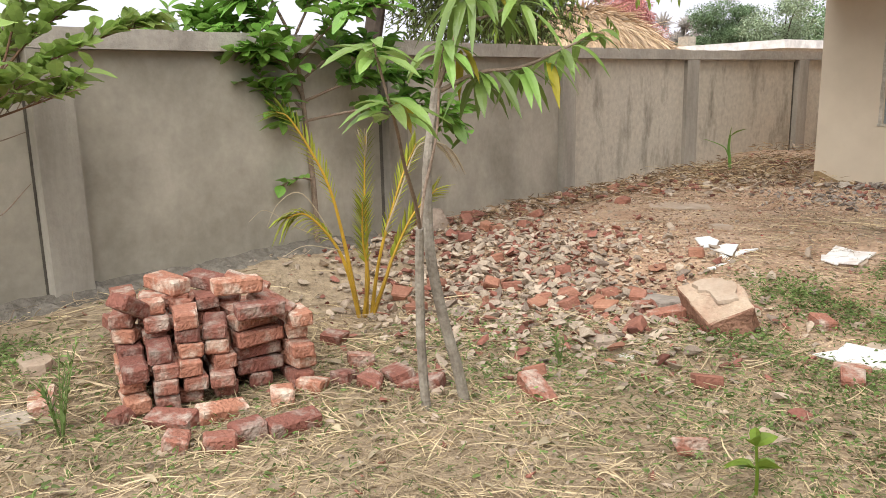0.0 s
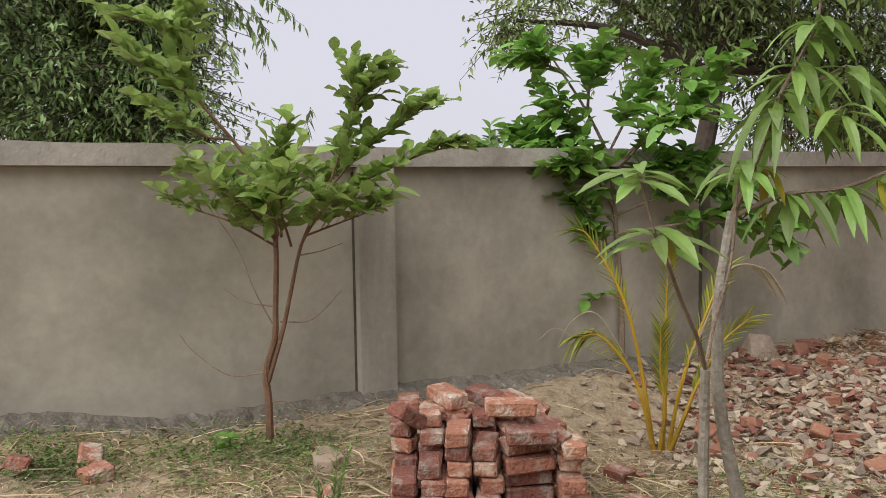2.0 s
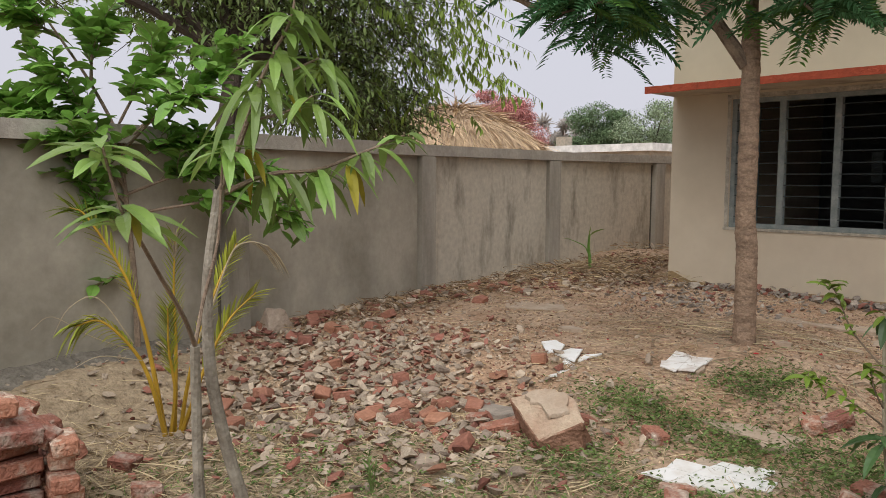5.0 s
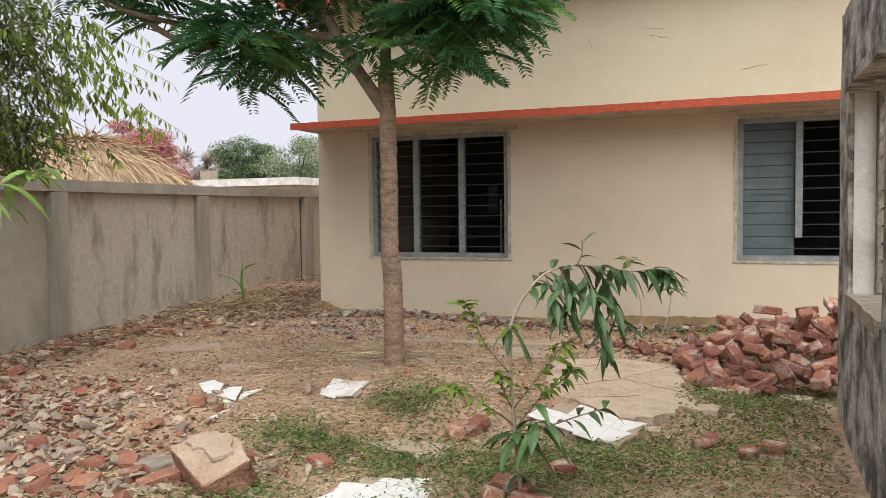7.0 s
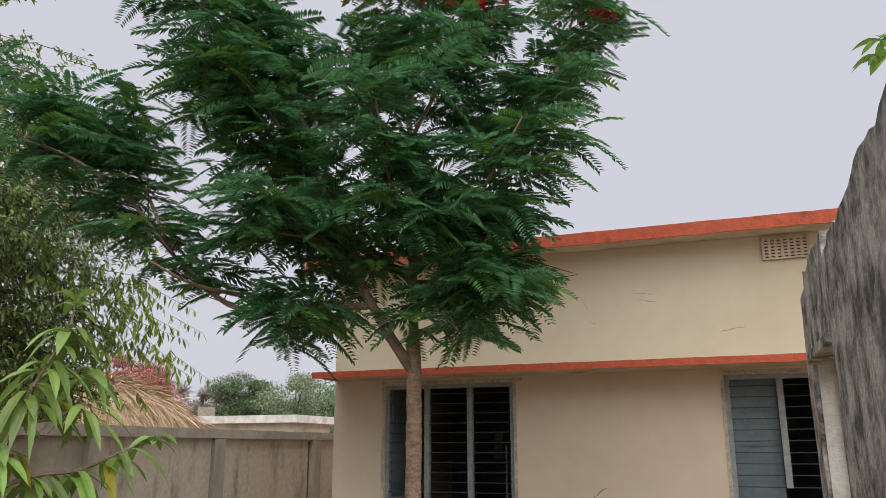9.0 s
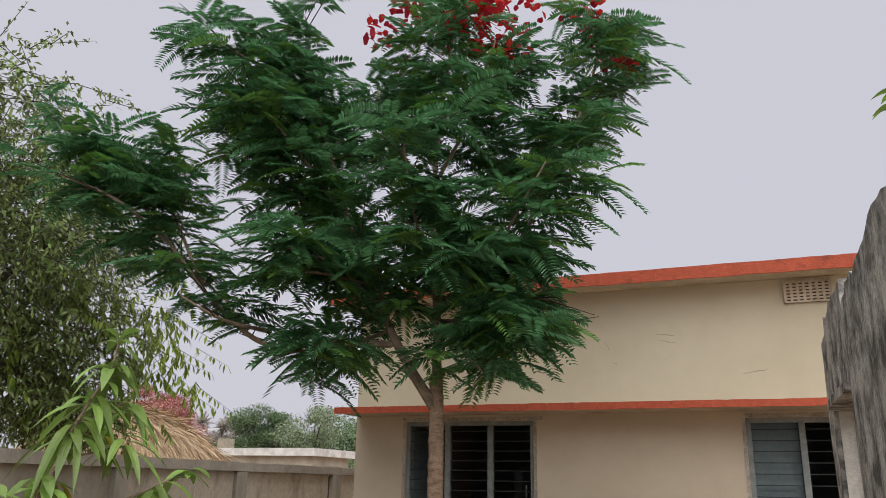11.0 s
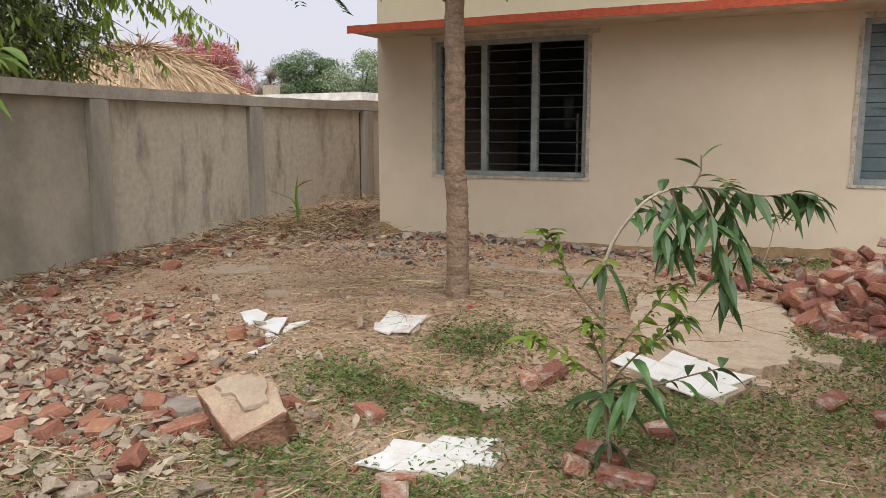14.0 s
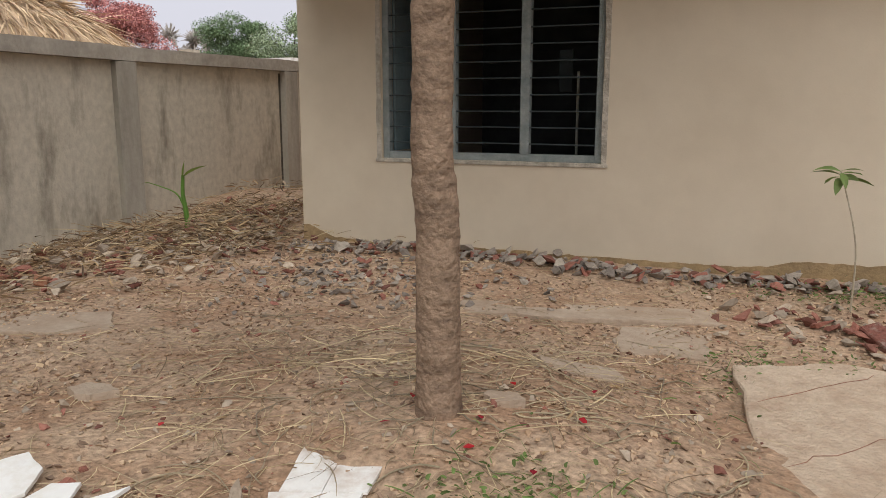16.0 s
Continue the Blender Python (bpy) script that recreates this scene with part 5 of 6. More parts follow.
# ---- far trees and the low white building ----
def far_tree(name, direction, dist, z_top, width, material, label, shape="round", origin=(-0.2, 0.5), n=2600, bare=False):
    a = math.atan2(direction[1] - origin[1], direction[0] - origin[0])
    c = Vector((origin[0] + dist * math.cos(a), origin[1] + dist * math.sin(a), 0))
    g = base_empty(name, c, label, "tree")
    H = z_top
    part("trunk", *limb([c, c + Vector((0.1, 0, H * 0.3)), c + Vector((0, 0.2, H * 0.6))], width * 0.03, width * 0.015, 7), M_bark_dark, g)
    s = Vector((-math.sin(a), math.cos(a), 0))
    back = Vector((math.cos(a), math.sin(a), 0))
    pos, dirs = [], []
    subs, fine = [], []
    for k in range(26):
        h = -0.5 + (k + random.random()) / 26
        dome = 1 - (2 * h) ** 2 * (0.35 if shape == "flat" else 0.7)
        z = H * (random.uniform(0.62, 0.97) if shape == "flat" else random.uniform(0.28, 0.92)) * dome
        subs.append(c + s * h * width * 0.9 + back * random.uniform(-0.35, 0.35) * width + UP * z)
    for q in subs:
        part("limb", *limb([c + UP * H * 0.35, (c + UP * H * 0.5).lerp(q, 0.5), q], width * 0.011, width * 0.003, 5), M_bark if bare else M_bark_dark, g)
        if bare:
            for _ in range(150):
                e = q + Vector((random.gauss(0, 1), random.gauss(0, 1), random.gauss(0.5, 0.6))).normalized() * width * random.uniform(0.05, 0.16)
                fine.append(tube([(c + UP * H * 0.5).lerp(q, random.uniform(0.6, 1)), q.lerp(e, 0.4), e], [0.045, 0.034, 0.018], 3))
        else:
            r = width * random.uniform(0.15, 0.23)
            for _ in range(n // 5):
                v = Vector([random.gauss(0, 1) for _ in range(3)]).normalized() * r * random.uniform(0.4, 1.05)
                pos.append(q + Vector((v.x, v.y, v.z * (0.5 if shape == "flat" else 0.8))))
                dirs.append(v.normalized() * 0.6 + Vector([random.gauss(0, 0.6) for _ in range(3)]))
    if fine:
        tagged(part("twigs", *merge(fine), M_twig_grey, g, "bare grey twigs"), kind="stuff")
    if pos:
        sz = width * 0.022
        part("crown", *leaves(pos, dirs, sz * rng.uniform(0.7, 1.5, len(pos)), sz * 0.7, droop=0.2, profile=(0.2, 1.0, 0.1)), material, g)


YARD_ORIGIN = (0.4, -0.08)
# crowns use the haze-lightened leaf and blossom colours
far_tree("red_blossom_tree", (-30.1, 33.0), 45, 6.9, 4.6, M_farred, "far tree in full red blossom, paled for haze", shape="flat", origin=YARD_ORIGIN, n=5200)
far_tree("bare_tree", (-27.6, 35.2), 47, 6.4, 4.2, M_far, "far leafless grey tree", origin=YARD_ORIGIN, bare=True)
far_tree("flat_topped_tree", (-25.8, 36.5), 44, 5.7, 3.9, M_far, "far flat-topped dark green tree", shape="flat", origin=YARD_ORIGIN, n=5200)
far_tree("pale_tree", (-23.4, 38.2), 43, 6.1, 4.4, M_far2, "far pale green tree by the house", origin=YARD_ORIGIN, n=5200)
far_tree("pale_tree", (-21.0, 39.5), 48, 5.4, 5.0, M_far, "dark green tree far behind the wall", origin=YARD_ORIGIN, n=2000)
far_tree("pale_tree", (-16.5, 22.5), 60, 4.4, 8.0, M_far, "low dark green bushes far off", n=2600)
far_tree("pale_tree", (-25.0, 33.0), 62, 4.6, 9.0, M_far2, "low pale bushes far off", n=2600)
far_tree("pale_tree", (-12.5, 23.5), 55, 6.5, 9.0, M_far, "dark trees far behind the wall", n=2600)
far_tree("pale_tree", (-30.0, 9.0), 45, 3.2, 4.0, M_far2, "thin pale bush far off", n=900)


def far_palm():
    c = Vector((-74.7, 19.0, 0))
    g = base_empty("fan_palm", c, "single fan palm far across the fields", "palm")
    part("trunk", *limb([c, c + UP * 3.5, c + UP * 7], 0.25, 0.2, 7), M_bark_dark, g)
    pos = [c + UP * 7.2] * 60
    part("crown", *leaves(pos, [[random.gauss(0, 1), random.gauss(0, 1), random.gauss(0.2, 0.6)] for _ in pos], 1.5, 0.4, droop=0.3), M_far, g)


far_palm()
M_white = mat("white_paint", (0.72, 0.71, 0.68), vary=0.08, grain=6, blotch=2, bump=0.1)
fb = base_empty("farm_building", (-17.5, 24, 0), "low white flat-roofed building beyond the wall", "building")
part("wall", *boxes([(-24.5, -16.5, 27, 30, -0.1, 2.6)]), M_plaster, fb)
part("roof", *boxes([(-24.8, -16.2, 26.7, 30.3, 2.6, 2.9)]), M_white, fb, "white parapet roof")
part("chimney", *boxes([(-21.2, -20.7, 27, 27.5, 2.9, 3.3)]), M_mortar, fb)

# ---- rubble, bricks, slabs and litter: materials ----
M_brick = mat("fired_brick", (0.50, 0.41, 0.335), vary=0.4, grain=45, blotch=8, colour2=(0.315, 0.135, 0.093), rand=0.38, bump=0.9, bump_scale=60, shift=True, edge=0.57, soft=0.08)
M_chip_red = mat("brick_chip", (0.34, 0.165, 0.115), vary=0.3, grain=40, blotch=6, colour2=(0.27, 0.115, 0.075), island=0.4, rand=0.2, bump=0.5)
M_chip_grey = mat("plaster_chip", (0.43, 0.35, 0.272), vary=0.3, grain=40, blotch=6, colour2=(0.295, 0.225, 0.17), island=0.33, rand=0.28, bump=0.5)
M_chip_dark = mat("grey_gravel", (0.34, 0.29, 0.24), vary=0.3, grain=40, blotch=6, colour2=(0.20, 0.165, 0.14), island=0.4, bump=0.5)
M_tile = mat("white_glazed_tile", (0.80, 0.79, 0.77), rough=0.3, vary=0.06, grain=20, blotch=7, colour2=(0.62, 0.56, 0.48), bump=0.08, spec=0.5, edge=0.36)
M_tile_dirty = mat("muddy_white_tile", (0.78, 0.76, 0.73), rough=0.4, vary=0.08, grain=20, blotch=8, colour2=(0.42, 0.29, 0.2), bump=0.1, edge=0.38)
M_slab = mat("worn_stone_slab", (0.555, 0.44, 0.33), vary=0.25, grain=34, blotch=5, colour2=(0.42, 0.30, 0.21), bump=0.7, edge=0.42, soft=0.12)
M_conc = mat("dusty_concrete", (0.46, 0.37, 0.285), vary=0.2, grain=30, blotch=4, colour2=(0.36, 0.265, 0.19), bump=0.4)
M_boulder = mat("plastered_masonry", (0.50, 0.39, 0.285), vary=0.25, grain=35, blotch=6, colour2=(0.40, 0.27, 0.19), bump=0.7)
M_broken = mat("broken_brickwork", (0.36, 0.20, 0.135), vary=0.4, grain=30, blotch=9, colour2=(0.20, 0.10, 0.065), bump=1.0, bump_scale=40)
M_wood = mat("grey_driftwood", (0.45, 0.38, 0.30), vary=0.3, grain=40, blotch=8, bump=0.5)


def brick_mesh(length, seed):
    rs = random.Random(seed)
    bm = bmesh.new()
    bmesh.ops.create_cube(bm, size=1.0, matrix=Matrix.Diagonal((length, 0.108, 0.07, 1)))
    bmesh.ops.bevel(bm, geom=list(bm.edges), offset=0.009, segments=1, affect="EDGES")
    o = Vector((rs.uniform(0, 50), rs.uniform(0, 50), 0))
    for v in bm.verts:
        v.co += Vector((noise.noise(v.co * 14 + o), noise.noise(v.co * 14 + o + Vector((7, 0, 0))), noise.noise(v.co * 14 + o + Vector((0, 7, 0))))) * 0.008
        if rs.random() < 0.06:
            v.co *= rs.uniform(0.84, 0.95)
    if length < 0.2:
        k = rs.uniform(-0.5, 0.5)
        for v in bm.verts:
            if v.co.x > 0:
                v.co.x += v.co.y * k + v.co.z * k
    me = bpy.data.meshes.new("brick")
    bm.to_mesh(me)
    bm.free()
    me.materials.append(M_brick)
    return me


WHOLE = [brick_mesh(0.225, k) for k in range(6)]
HALF = [brick_mesh(random.uniform(0.10, 0.16), 20 + k) for k in range(5)]


def piece(name, me, m, parent=None):
    ob = new(name, me)
    if parent is not None:
        ob.parent = parent
        ob.matrix_parent_inverse = Matrix.Translation(-parent.location)
    ob.matrix_basis = m
    return ob


def deg(a):
    return random.gauss(0, a)


def brick_stack():
    o = Vector((-3.33, 0.57, 0.0))
    g = base_empty("brick_pile", o, "neat stack of old red bricks with white mortar traces", "brick pile")
    yaw = math.degrees(math.atan2(0.985, 0.17))
    u, d = Vector((0.17, 0.985, 0)), Vector((0.985, -0.17, 0))
    for row, dd in enumerate((0.24, 0.0, -0.23)):
        uu = -0.37
        while uu < 0.40:
            stretch = row == 0 and 0.12 < uu < 0.25
            wdt = 0.235 if stretch else 0.122
            cx = uu + wdt / 2
            edge_drop = 3 if row == 0 and uu < -0.3 else (1 if uu < -0.18 and row == 0 else 0)
            n = random.choice((5, 6)) + (1 if stretch or (row == 1 and -0.1 < uu < 0.1) else 0) - edge_drop - (1 if row == 2 else 0)
            if uu > 0.3:
                n = 5 if row == 0 else 4
            z = rough_z(*(o + u * cx + d * dd)[:2]) + 0.02
            lean = deg(2)
            for k in range(n):
                a = yaw + (0 if stretch else 90) + deg(8) + lean * k
                p = o + u * (cx + deg(0.008)) + d * (dd + deg(0.024))
                me = random.choice(WHOLE) if random.random() < 0.75 else random.choice(HALF)
                piece("brick", me, pose(p.x, p.y, z + 0.036, deg(1.5), deg(1.5), a), g)
                z += 0.0725
            uu += wdt + 0.006
    for uu, dd, zz, a, t in ((-0.1, -0.02, 0.53, 20, 4), (-0.12, 0.0, 0.46, 70, 3), (0.28, -0.05, 0.47, 60, 22), (0.1, -0.1, 0.5, 30, 6), (-0.28, 0.12, 0.47, 130, 30), (0.18, 0.24, 0.54, 84, 3), (0.35, 0.2, 0.42, 40, 25)):
        p = o + u * uu + d * dd
        piece("brick", random.choice(WHOLE), pose(p.x, p.y, zz, deg(3), t, a), g)


brick_stack()


def brick_heap():
    o = Vector((0.55, 7.0, 0.0))
    g = base_empty("brick_heap", o, "tumbled heap of broken red bricks near the house wall", "brick heap")
    for k in range(175):
        x, y = random.uniform(-0.62, 0.75), random.uniform(-0.85, 0.75)
        h = max(0.0, 0.62 * (1 - ((x - 0.3) / 0.95) ** 2 * 0.8 - (y / 0.95) ** 2))
        if h <= 0.02:
            continue
        z = rough_z(o.x + x, o.y + y) + h * random.uniform(0.3, 1.0) + 0.02
        piece("brick", random.choice(WHOLE + HALF), pose(o.x + x, o.y + y, z, deg(20), deg(20), random.uniform(0, 360)), g)
    for x, y in ((-0.12, 6.85), (-0.02, 6.7), (-0.1, 7.05), (0.02, 6.9), (-0.05, 6.95), (0.12, 6.6)):
        for k in range(2):
            piece("brick", random.choice(WHOLE + HALF), pose(x + deg(0.03), y + deg(0.03), rough_z(x, y) + 0.04 + 0.075 * k, deg(8), deg(8), random.uniform(0, 360)), g)


brick_heap()


def loose_bricks():
    spots = [(-2.9, 0.31), (-2.68, 0.26), (-2.58, 0.41), (-2.86, 0.52), (-2.6, 0.54), (-3.05, 0.13), (-3.23, -0.14), (-2.83, 0.8), (-2.86, 0.96), (-2.54, 0.72), (-2.88, 1.15), (-2.76, 1.24), (-2.75, 1.38), (-3.05, 1.34), (-3.45, 1.39),
             (-2.16, 1.77), (-1.37, 1.86), (-1.33, 3.02), (-2.6, 1.42), (-3.5, -1.5), (-3.46, -1.16), (-3.67, -1.24), (-3.6, 1.0), (-3.75, 1.25), (-2.55, 3.19), (-2.75, 3.2), (-0.54, 4.1), (0.17, 5.03), (0.41, 4.81), (0.55, 4.93), (-0.5, 7.4), (-0.35, 7.5), (-1.85, 3.7), (-1.24, 4.57), (-1.3, 4.43), (-0.78, 3.56), (-0.57, 3.52), (-0.57, 4.13), (-1.41, 3.17), (-0.72, 3.72)]
    for i, (x, y) in enumerate(spots):
        me = random.choice(HALF if i % 3 else WHOLE)
        b = piece("brick", me, pose(x, y, rough_z(x, y) + 0.028, deg(9), deg(9), random.uniform(0, 360)))
        tagged(b, "loose worn red brick lying in dry grass", "brick", "loose bricks")


loose_bricks()


# ---- slabs and tiles ----
def ragged_poly(points, n=5, amp=0.012, seed=0):
    out = []
    for i, a in enumerate(points):
        b = points[(i + 1) % len(points)]
        for k in range(n):
            t = k / n
            x, y = a[0] + (b[0] - a[0]) * t, a[1] + (b[1] - a[1]) * t
            s = amp if k else amp * 0.4
            out.append((x + s * noise.noise((x * 23, y * 23, seed)), y + s * noise.noise((x * 23, y * 23, seed + 9))))
    return out


def slab(points, z, thick, tilt=(0.0, 0.0), amp=0.012, n=5, seed=0):
    P = ragged_poly(points, n, amp, seed)
    cx, cy = sum(p[0] for p in P) / len(P), sum(p[1] for p in P) / len(P)
    V = []
    for shrink, dz in ((1, -thick), (1.0, -0.006), (0.985, 0)):
        for x, y in P:
            x, y = cx + (x - cx) * shrink, cy + (y - cy) * shrink
            V.append((x, y, z + dz + tilt[0] * (x - cx) + tilt[1] * (y - cy) + 0.004 * noise.noise((x * 9, y * 9, seed))))
    m = len(P)
    F = []
    for r in (0, 1):
        for k in range(m):
            F.append((r * m + k, r * m + (k + 1) % m, (r + 1) * m + (k + 1) % m, (r + 1) * m + k))
    V.append((cx, cy, z))
    F += [(2 * m + k, 2 * m + (k + 1) % m, 3 * m) for k in range(m)]
    F.append(tuple(range(m))[::-1])
    if sum((P[i][0] * P[(i + 1) % m][1] - P[(i + 1) % m][0] * P[i][1]) for i in range(m)) < 0:
        F = [tuple(reversed(f)) for f in F]
    return V, F


def slab_thing(name, pts, z, thick, material, label, category, flush=None, **kw):
    if flush is not None:
        # lies level with the soil around it
        cx, cy = sum(p[0] for p in pts) / len(pts), sum(p[1] for p in pts) / len(pts)
        M = np.array([(1, x - cx, y - cy) for x, y in pts] + [(1, 0, 0)])
        k = np.linalg.lstsq(M, np.array([rough_z(x, y) for x, y in pts] + [rough_z(cx, cy)]), rcond=None)[0]
        z, kw["tilt"] = float(k[0]) + flush, (float(k[1]), float(k[2]))
    ob = part(name, *slab(pts, z, thick, **kw), material)
    return tagged(ob, label, category)


slab_thing("stone_slab", [(-1.08, 5.68), (-1.2, 6.72), (-0.74, 6.92), (-0.17, 6.8), (-0.08, 6.2), (0.07, 5.74), (-0.12, 5.36), (-0.33, 5.18), (-0.78, 5.5)], 0.105, 0.09, M_slab, "large worn pinkish stone slab lying on the soil", "slab", tilt=(-0.01, 0.04), amp=0.06, n=7)
SLAB = bpy.data.objects["stone_slab"]
for k, (x0, y0, x1, y1) in enumerate(((-1.0, 5.75, -0.55, 6.2), (-0.55, 6.2, -0.2, 6.72), (-0.55, 6.2, 0.0, 5.9), (-0.8, 5.55, -0.3, 5.75), (-1.1, 6.3, -0.6, 6.8))):
    pts = []
    for q in range(9):
        x, y = x0 + (x1 - x0) * q / 8 + 0.04 * noise.noise((q * 0.8, k, 0)), y0 + (y1 - y0) * q / 8 + 0.04 * noise.noise((q * 0.8, k, 5))
        pts.append((x, y, 0.105 - 0.01 * (x + 0.52) + 0.04 * (y - 6.05) + 0.003))
    part("crack", *tube(pts, [0.001] + [0.0022] * 7 + [0.001], 4), M_broken, SLAB, "dark crack")
slab_thing("concrete_strip", [(-1.98, 4.14), (-1.86, 4.32), (-1.25, 4.24), (-1.3, 4.04)], 0.06, 0.12, M_conc, "flat broken concrete strip sunk in weeds", "slab", amp=0.03, seed=2)
slab_thing("concrete_pad", [(-2.75, 7.2), (-1.38, 7.75), (-1.31, 7.36), (-2.62, 6.92)], 0.222, 0.1, M_conc, "long dusty concrete pad along the house", "slab", flush=0.014, n=9, amp=0.06, seed=3)
slab_thing("concrete_pad", [(-1.80, 7.14), (-1.33, 7.33), (-1.33, 6.8), (-1.76, 6.7)], 0.218, 0.1, M_conc, "dusty sandy concrete pad by the house", "slab", flush=0.008, n=9, amp=0.06, seed=4)
slab_thing("flat_stone", [(-2.06, 6.26), (-1.7, 6.4), (-1.62, 6.18), (-1.91, 6.05)], 0.262, 0.08, M_conc, "pale flat stone flush with the soil", "stone", flush=0.012, amp=0.04, seed=5)
slab_thing("flat_stone", [(-5.02, 5.94), (-4.43, 6.17), (-4.2, 5.92), (-4.72, 5.66)], 0.245, 0.08, M_conc, "pale flat stone flush with the soil", "stone", flush=0.012, amp=0.05, seed=6)
for i, (x, y, r, m_) in enumerate(((-1.33, 4.07, 0.13, M_conc), (-0.2, 5.2, 0.1, M_slab), (0.12, 5.6, 0.16, M_slab), (0.26, 6.2, 0.15, M_slab), (-1.97, 5.5, 0.1, M_conc), (0.75, 6.1, 0.14, M_slab), (-3.6, -0.1, 0.16, M_conc), (-3.1, -0.28, 0.12, M_wood), (-2.66, 0.18, 0.05, M_conc), (-1.23, 2.16, 0.09, M_conc),
                                  (-2.79, 3.4, 0.17, M_chip_dark), (-2.43, 2.49, 0.12, M_chip_grey), (-2.2, 2.44, 0.06, M_tile), (-3.6, 5.2, 0.12, M_conc), (-2.9, 3.0, 0.14, M_chip_grey), (-3.3, 3.3, 0.13, M_chip_grey))):
    pts = [(x + r * random.uniform(0.6, 1.1) * math.cos(a), y + r * 0.75 * random.uniform(0.6, 1.1) * math.sin(a)) for a in (0.3, 1.2, 2.4, 3.3, 4.4, 5.3)]
    slab_thing("flat_stone", pts, rough_z(x, y) + r * 0.25, r * 0.4, m_, "broken flat piece of masonry on the ground", "stone", tilt=(deg(0.04), deg(0.04)), amp=0.02, seed=10 + i)

# wooden offcut in the near grass
wd = part("wood_offcut", *limb([(-3.35, -0.42, 0.06), (-3.1, -0.38, 0.05), (-2.86, -0.33, 0.03)], 0.045, 0.03, 9), M_wood)
tagged(wd, "weathered grey wood offcut in the dry grass", "wood")


def tiled_fragment(a, e1, e2, n1, n2, z, thick, tilt, drop, material, label, seed):
    """A mortar bed with glazed tiles on it, some broken off at the rim."""
    a, e1, e2 = Vector((*a, 0)), Vector((*e1, 0)), Vector((*e2, 0))
    c = a + e1 * 0.5 + e2 * 0.5
    g = base_empty("tiled_fragment", (c.x, c.y, z), label, "tile fragment")
    rs = random.Random(seed)
    bed = [a + e1 * 0.02, a + e1 * 0.99, a + e1 + e2 * 0.97, a + e1 * 0.5 + e2 * 1.03, a + e2 * 0.98]
    part("mortar_bed", *slab([p[:2] for p in bed], z, thick, tilt, amp=0.05, seed=seed), M_conc, g)
    for i in range(n1):
        for j in range(n2):
            if (i, j) in drop:
                continue
            q = []
            for s, t in ((0, 0), (1, 0), (1, 1), (0, 1)):
                ss = (i + (0.004 if s == 0 else 0.996)) / n1
                tt = (j + (0.004 if t == 0 else 0.996)) / n2
                if (i == 0 and s == 0) or (i == n1 - 1 and s == 1):
                    ss += rs.uniform(-0.11, 0.04)
                if (j == 0 and t == 0) or (j == n2 - 1 and t == 1):
                    tt += rs.uniform(-0.13, 0.06)
                q.append((a + e1 * ss + e2 * tt)[:2])
            v, f = slab(q, z + 0.009, 0.008, (0, 0), amp=0.003, n=3, seed=seed)
            v = [(x, y, zz + tilt[0] * (x - c.x) + tilt[1] * (y - c.y)) for x, y, zz in v]
            part("tile", v, f, material, g)


tiled_fragment((-0.95, 4.98), (0.62, -0.23), (0.09, 0.42), 4, 2, 0.05, 0.1, (-0.06, 0.1), ((0, 1),), M_tile, "slab fragment with rows of white glazed tiles", 1)
tiled_fragment((-2.41, 4.62), (0.27, 0.07), (-0.10, 0.46), 2, 3, 0.212, 0.03, (0.02, 0.1), (), M_tile_dirty, "muddy piece of white tiling on the soil", 2)
tiled_fragment((-1.62, 3.26), (0.50, 0.06), (0.06, 0.42), 4, 3, 0.018, 0.05, (0.0, 0.03), ((0, 2), (3, 0), (3, 2)), M_tile, "ragged sheet of white floor tiles in weeds", 3)
for k, pts in enumerate(([(-3.38, 4.55), (-3.32, 4.66), (-3.19, 4.60), (-3.13, 4.48), (-3.17, 4.37)], [(-3.11, 4.38), (-3.09, 4.54), (-3.0, 4.57), (-2.91, 4.38), (-2.86, 4.29)], [(-2.89, 4.36), (-2.88, 4.64), (-2.97, 4.5)], [(-2.84, 4.06), (-3.0, 4.35), (-2.84, 4.28), (-2.82, 4.15)], [(-2.86, 4.0), (-2.84, 4.06), (-2.80, 4.02)])):
    x, y = pts[0]
    slab_thing("tile_shard", pts, rough_z(x, y) + 0.022, 0.012, M_tile, "broken shard of white glazed tile", "tile shard", tilt=(deg(0.05), 0.09), amp=0.004, seed=30 + k)


# ---- boulder: a lump of broken masonry ----
def hull(points, material, name, rough=0.012, cuts=2):
    bm = bmesh.new()
    for p in points:
        bm.verts.new(p)
    r = bmesh.ops.convex_hull(bm, input=bm.verts)
    bmesh.ops.delete(bm, geom=[v for v in bm.verts if not v.link_faces], context="VERTS")
    if cuts:
        bmesh.ops.bevel(bm, geom=list(bm.edges), offset=0.007, segments=1, affect="EDGES")
        bmesh.ops.triangulate(bm, faces=bm.faces)
        bmesh.ops.subdivide_edges(bm, edges=list(bm.edges), cuts=cuts, use_grid_fill=True)
    for v in bm.verts:
        v.co += Vector((noise.noise(v.co * 9), noise.noise(v.co * 9 + Vector((5, 0, 0))), noise.noise(v.co * 11 + Vector((0, 5, 0))))) * rough
    me = bpy.data.meshes.new(name)
    bm.to_mesh(me)
    bm.free()
    me.materials.append(material)
    return me


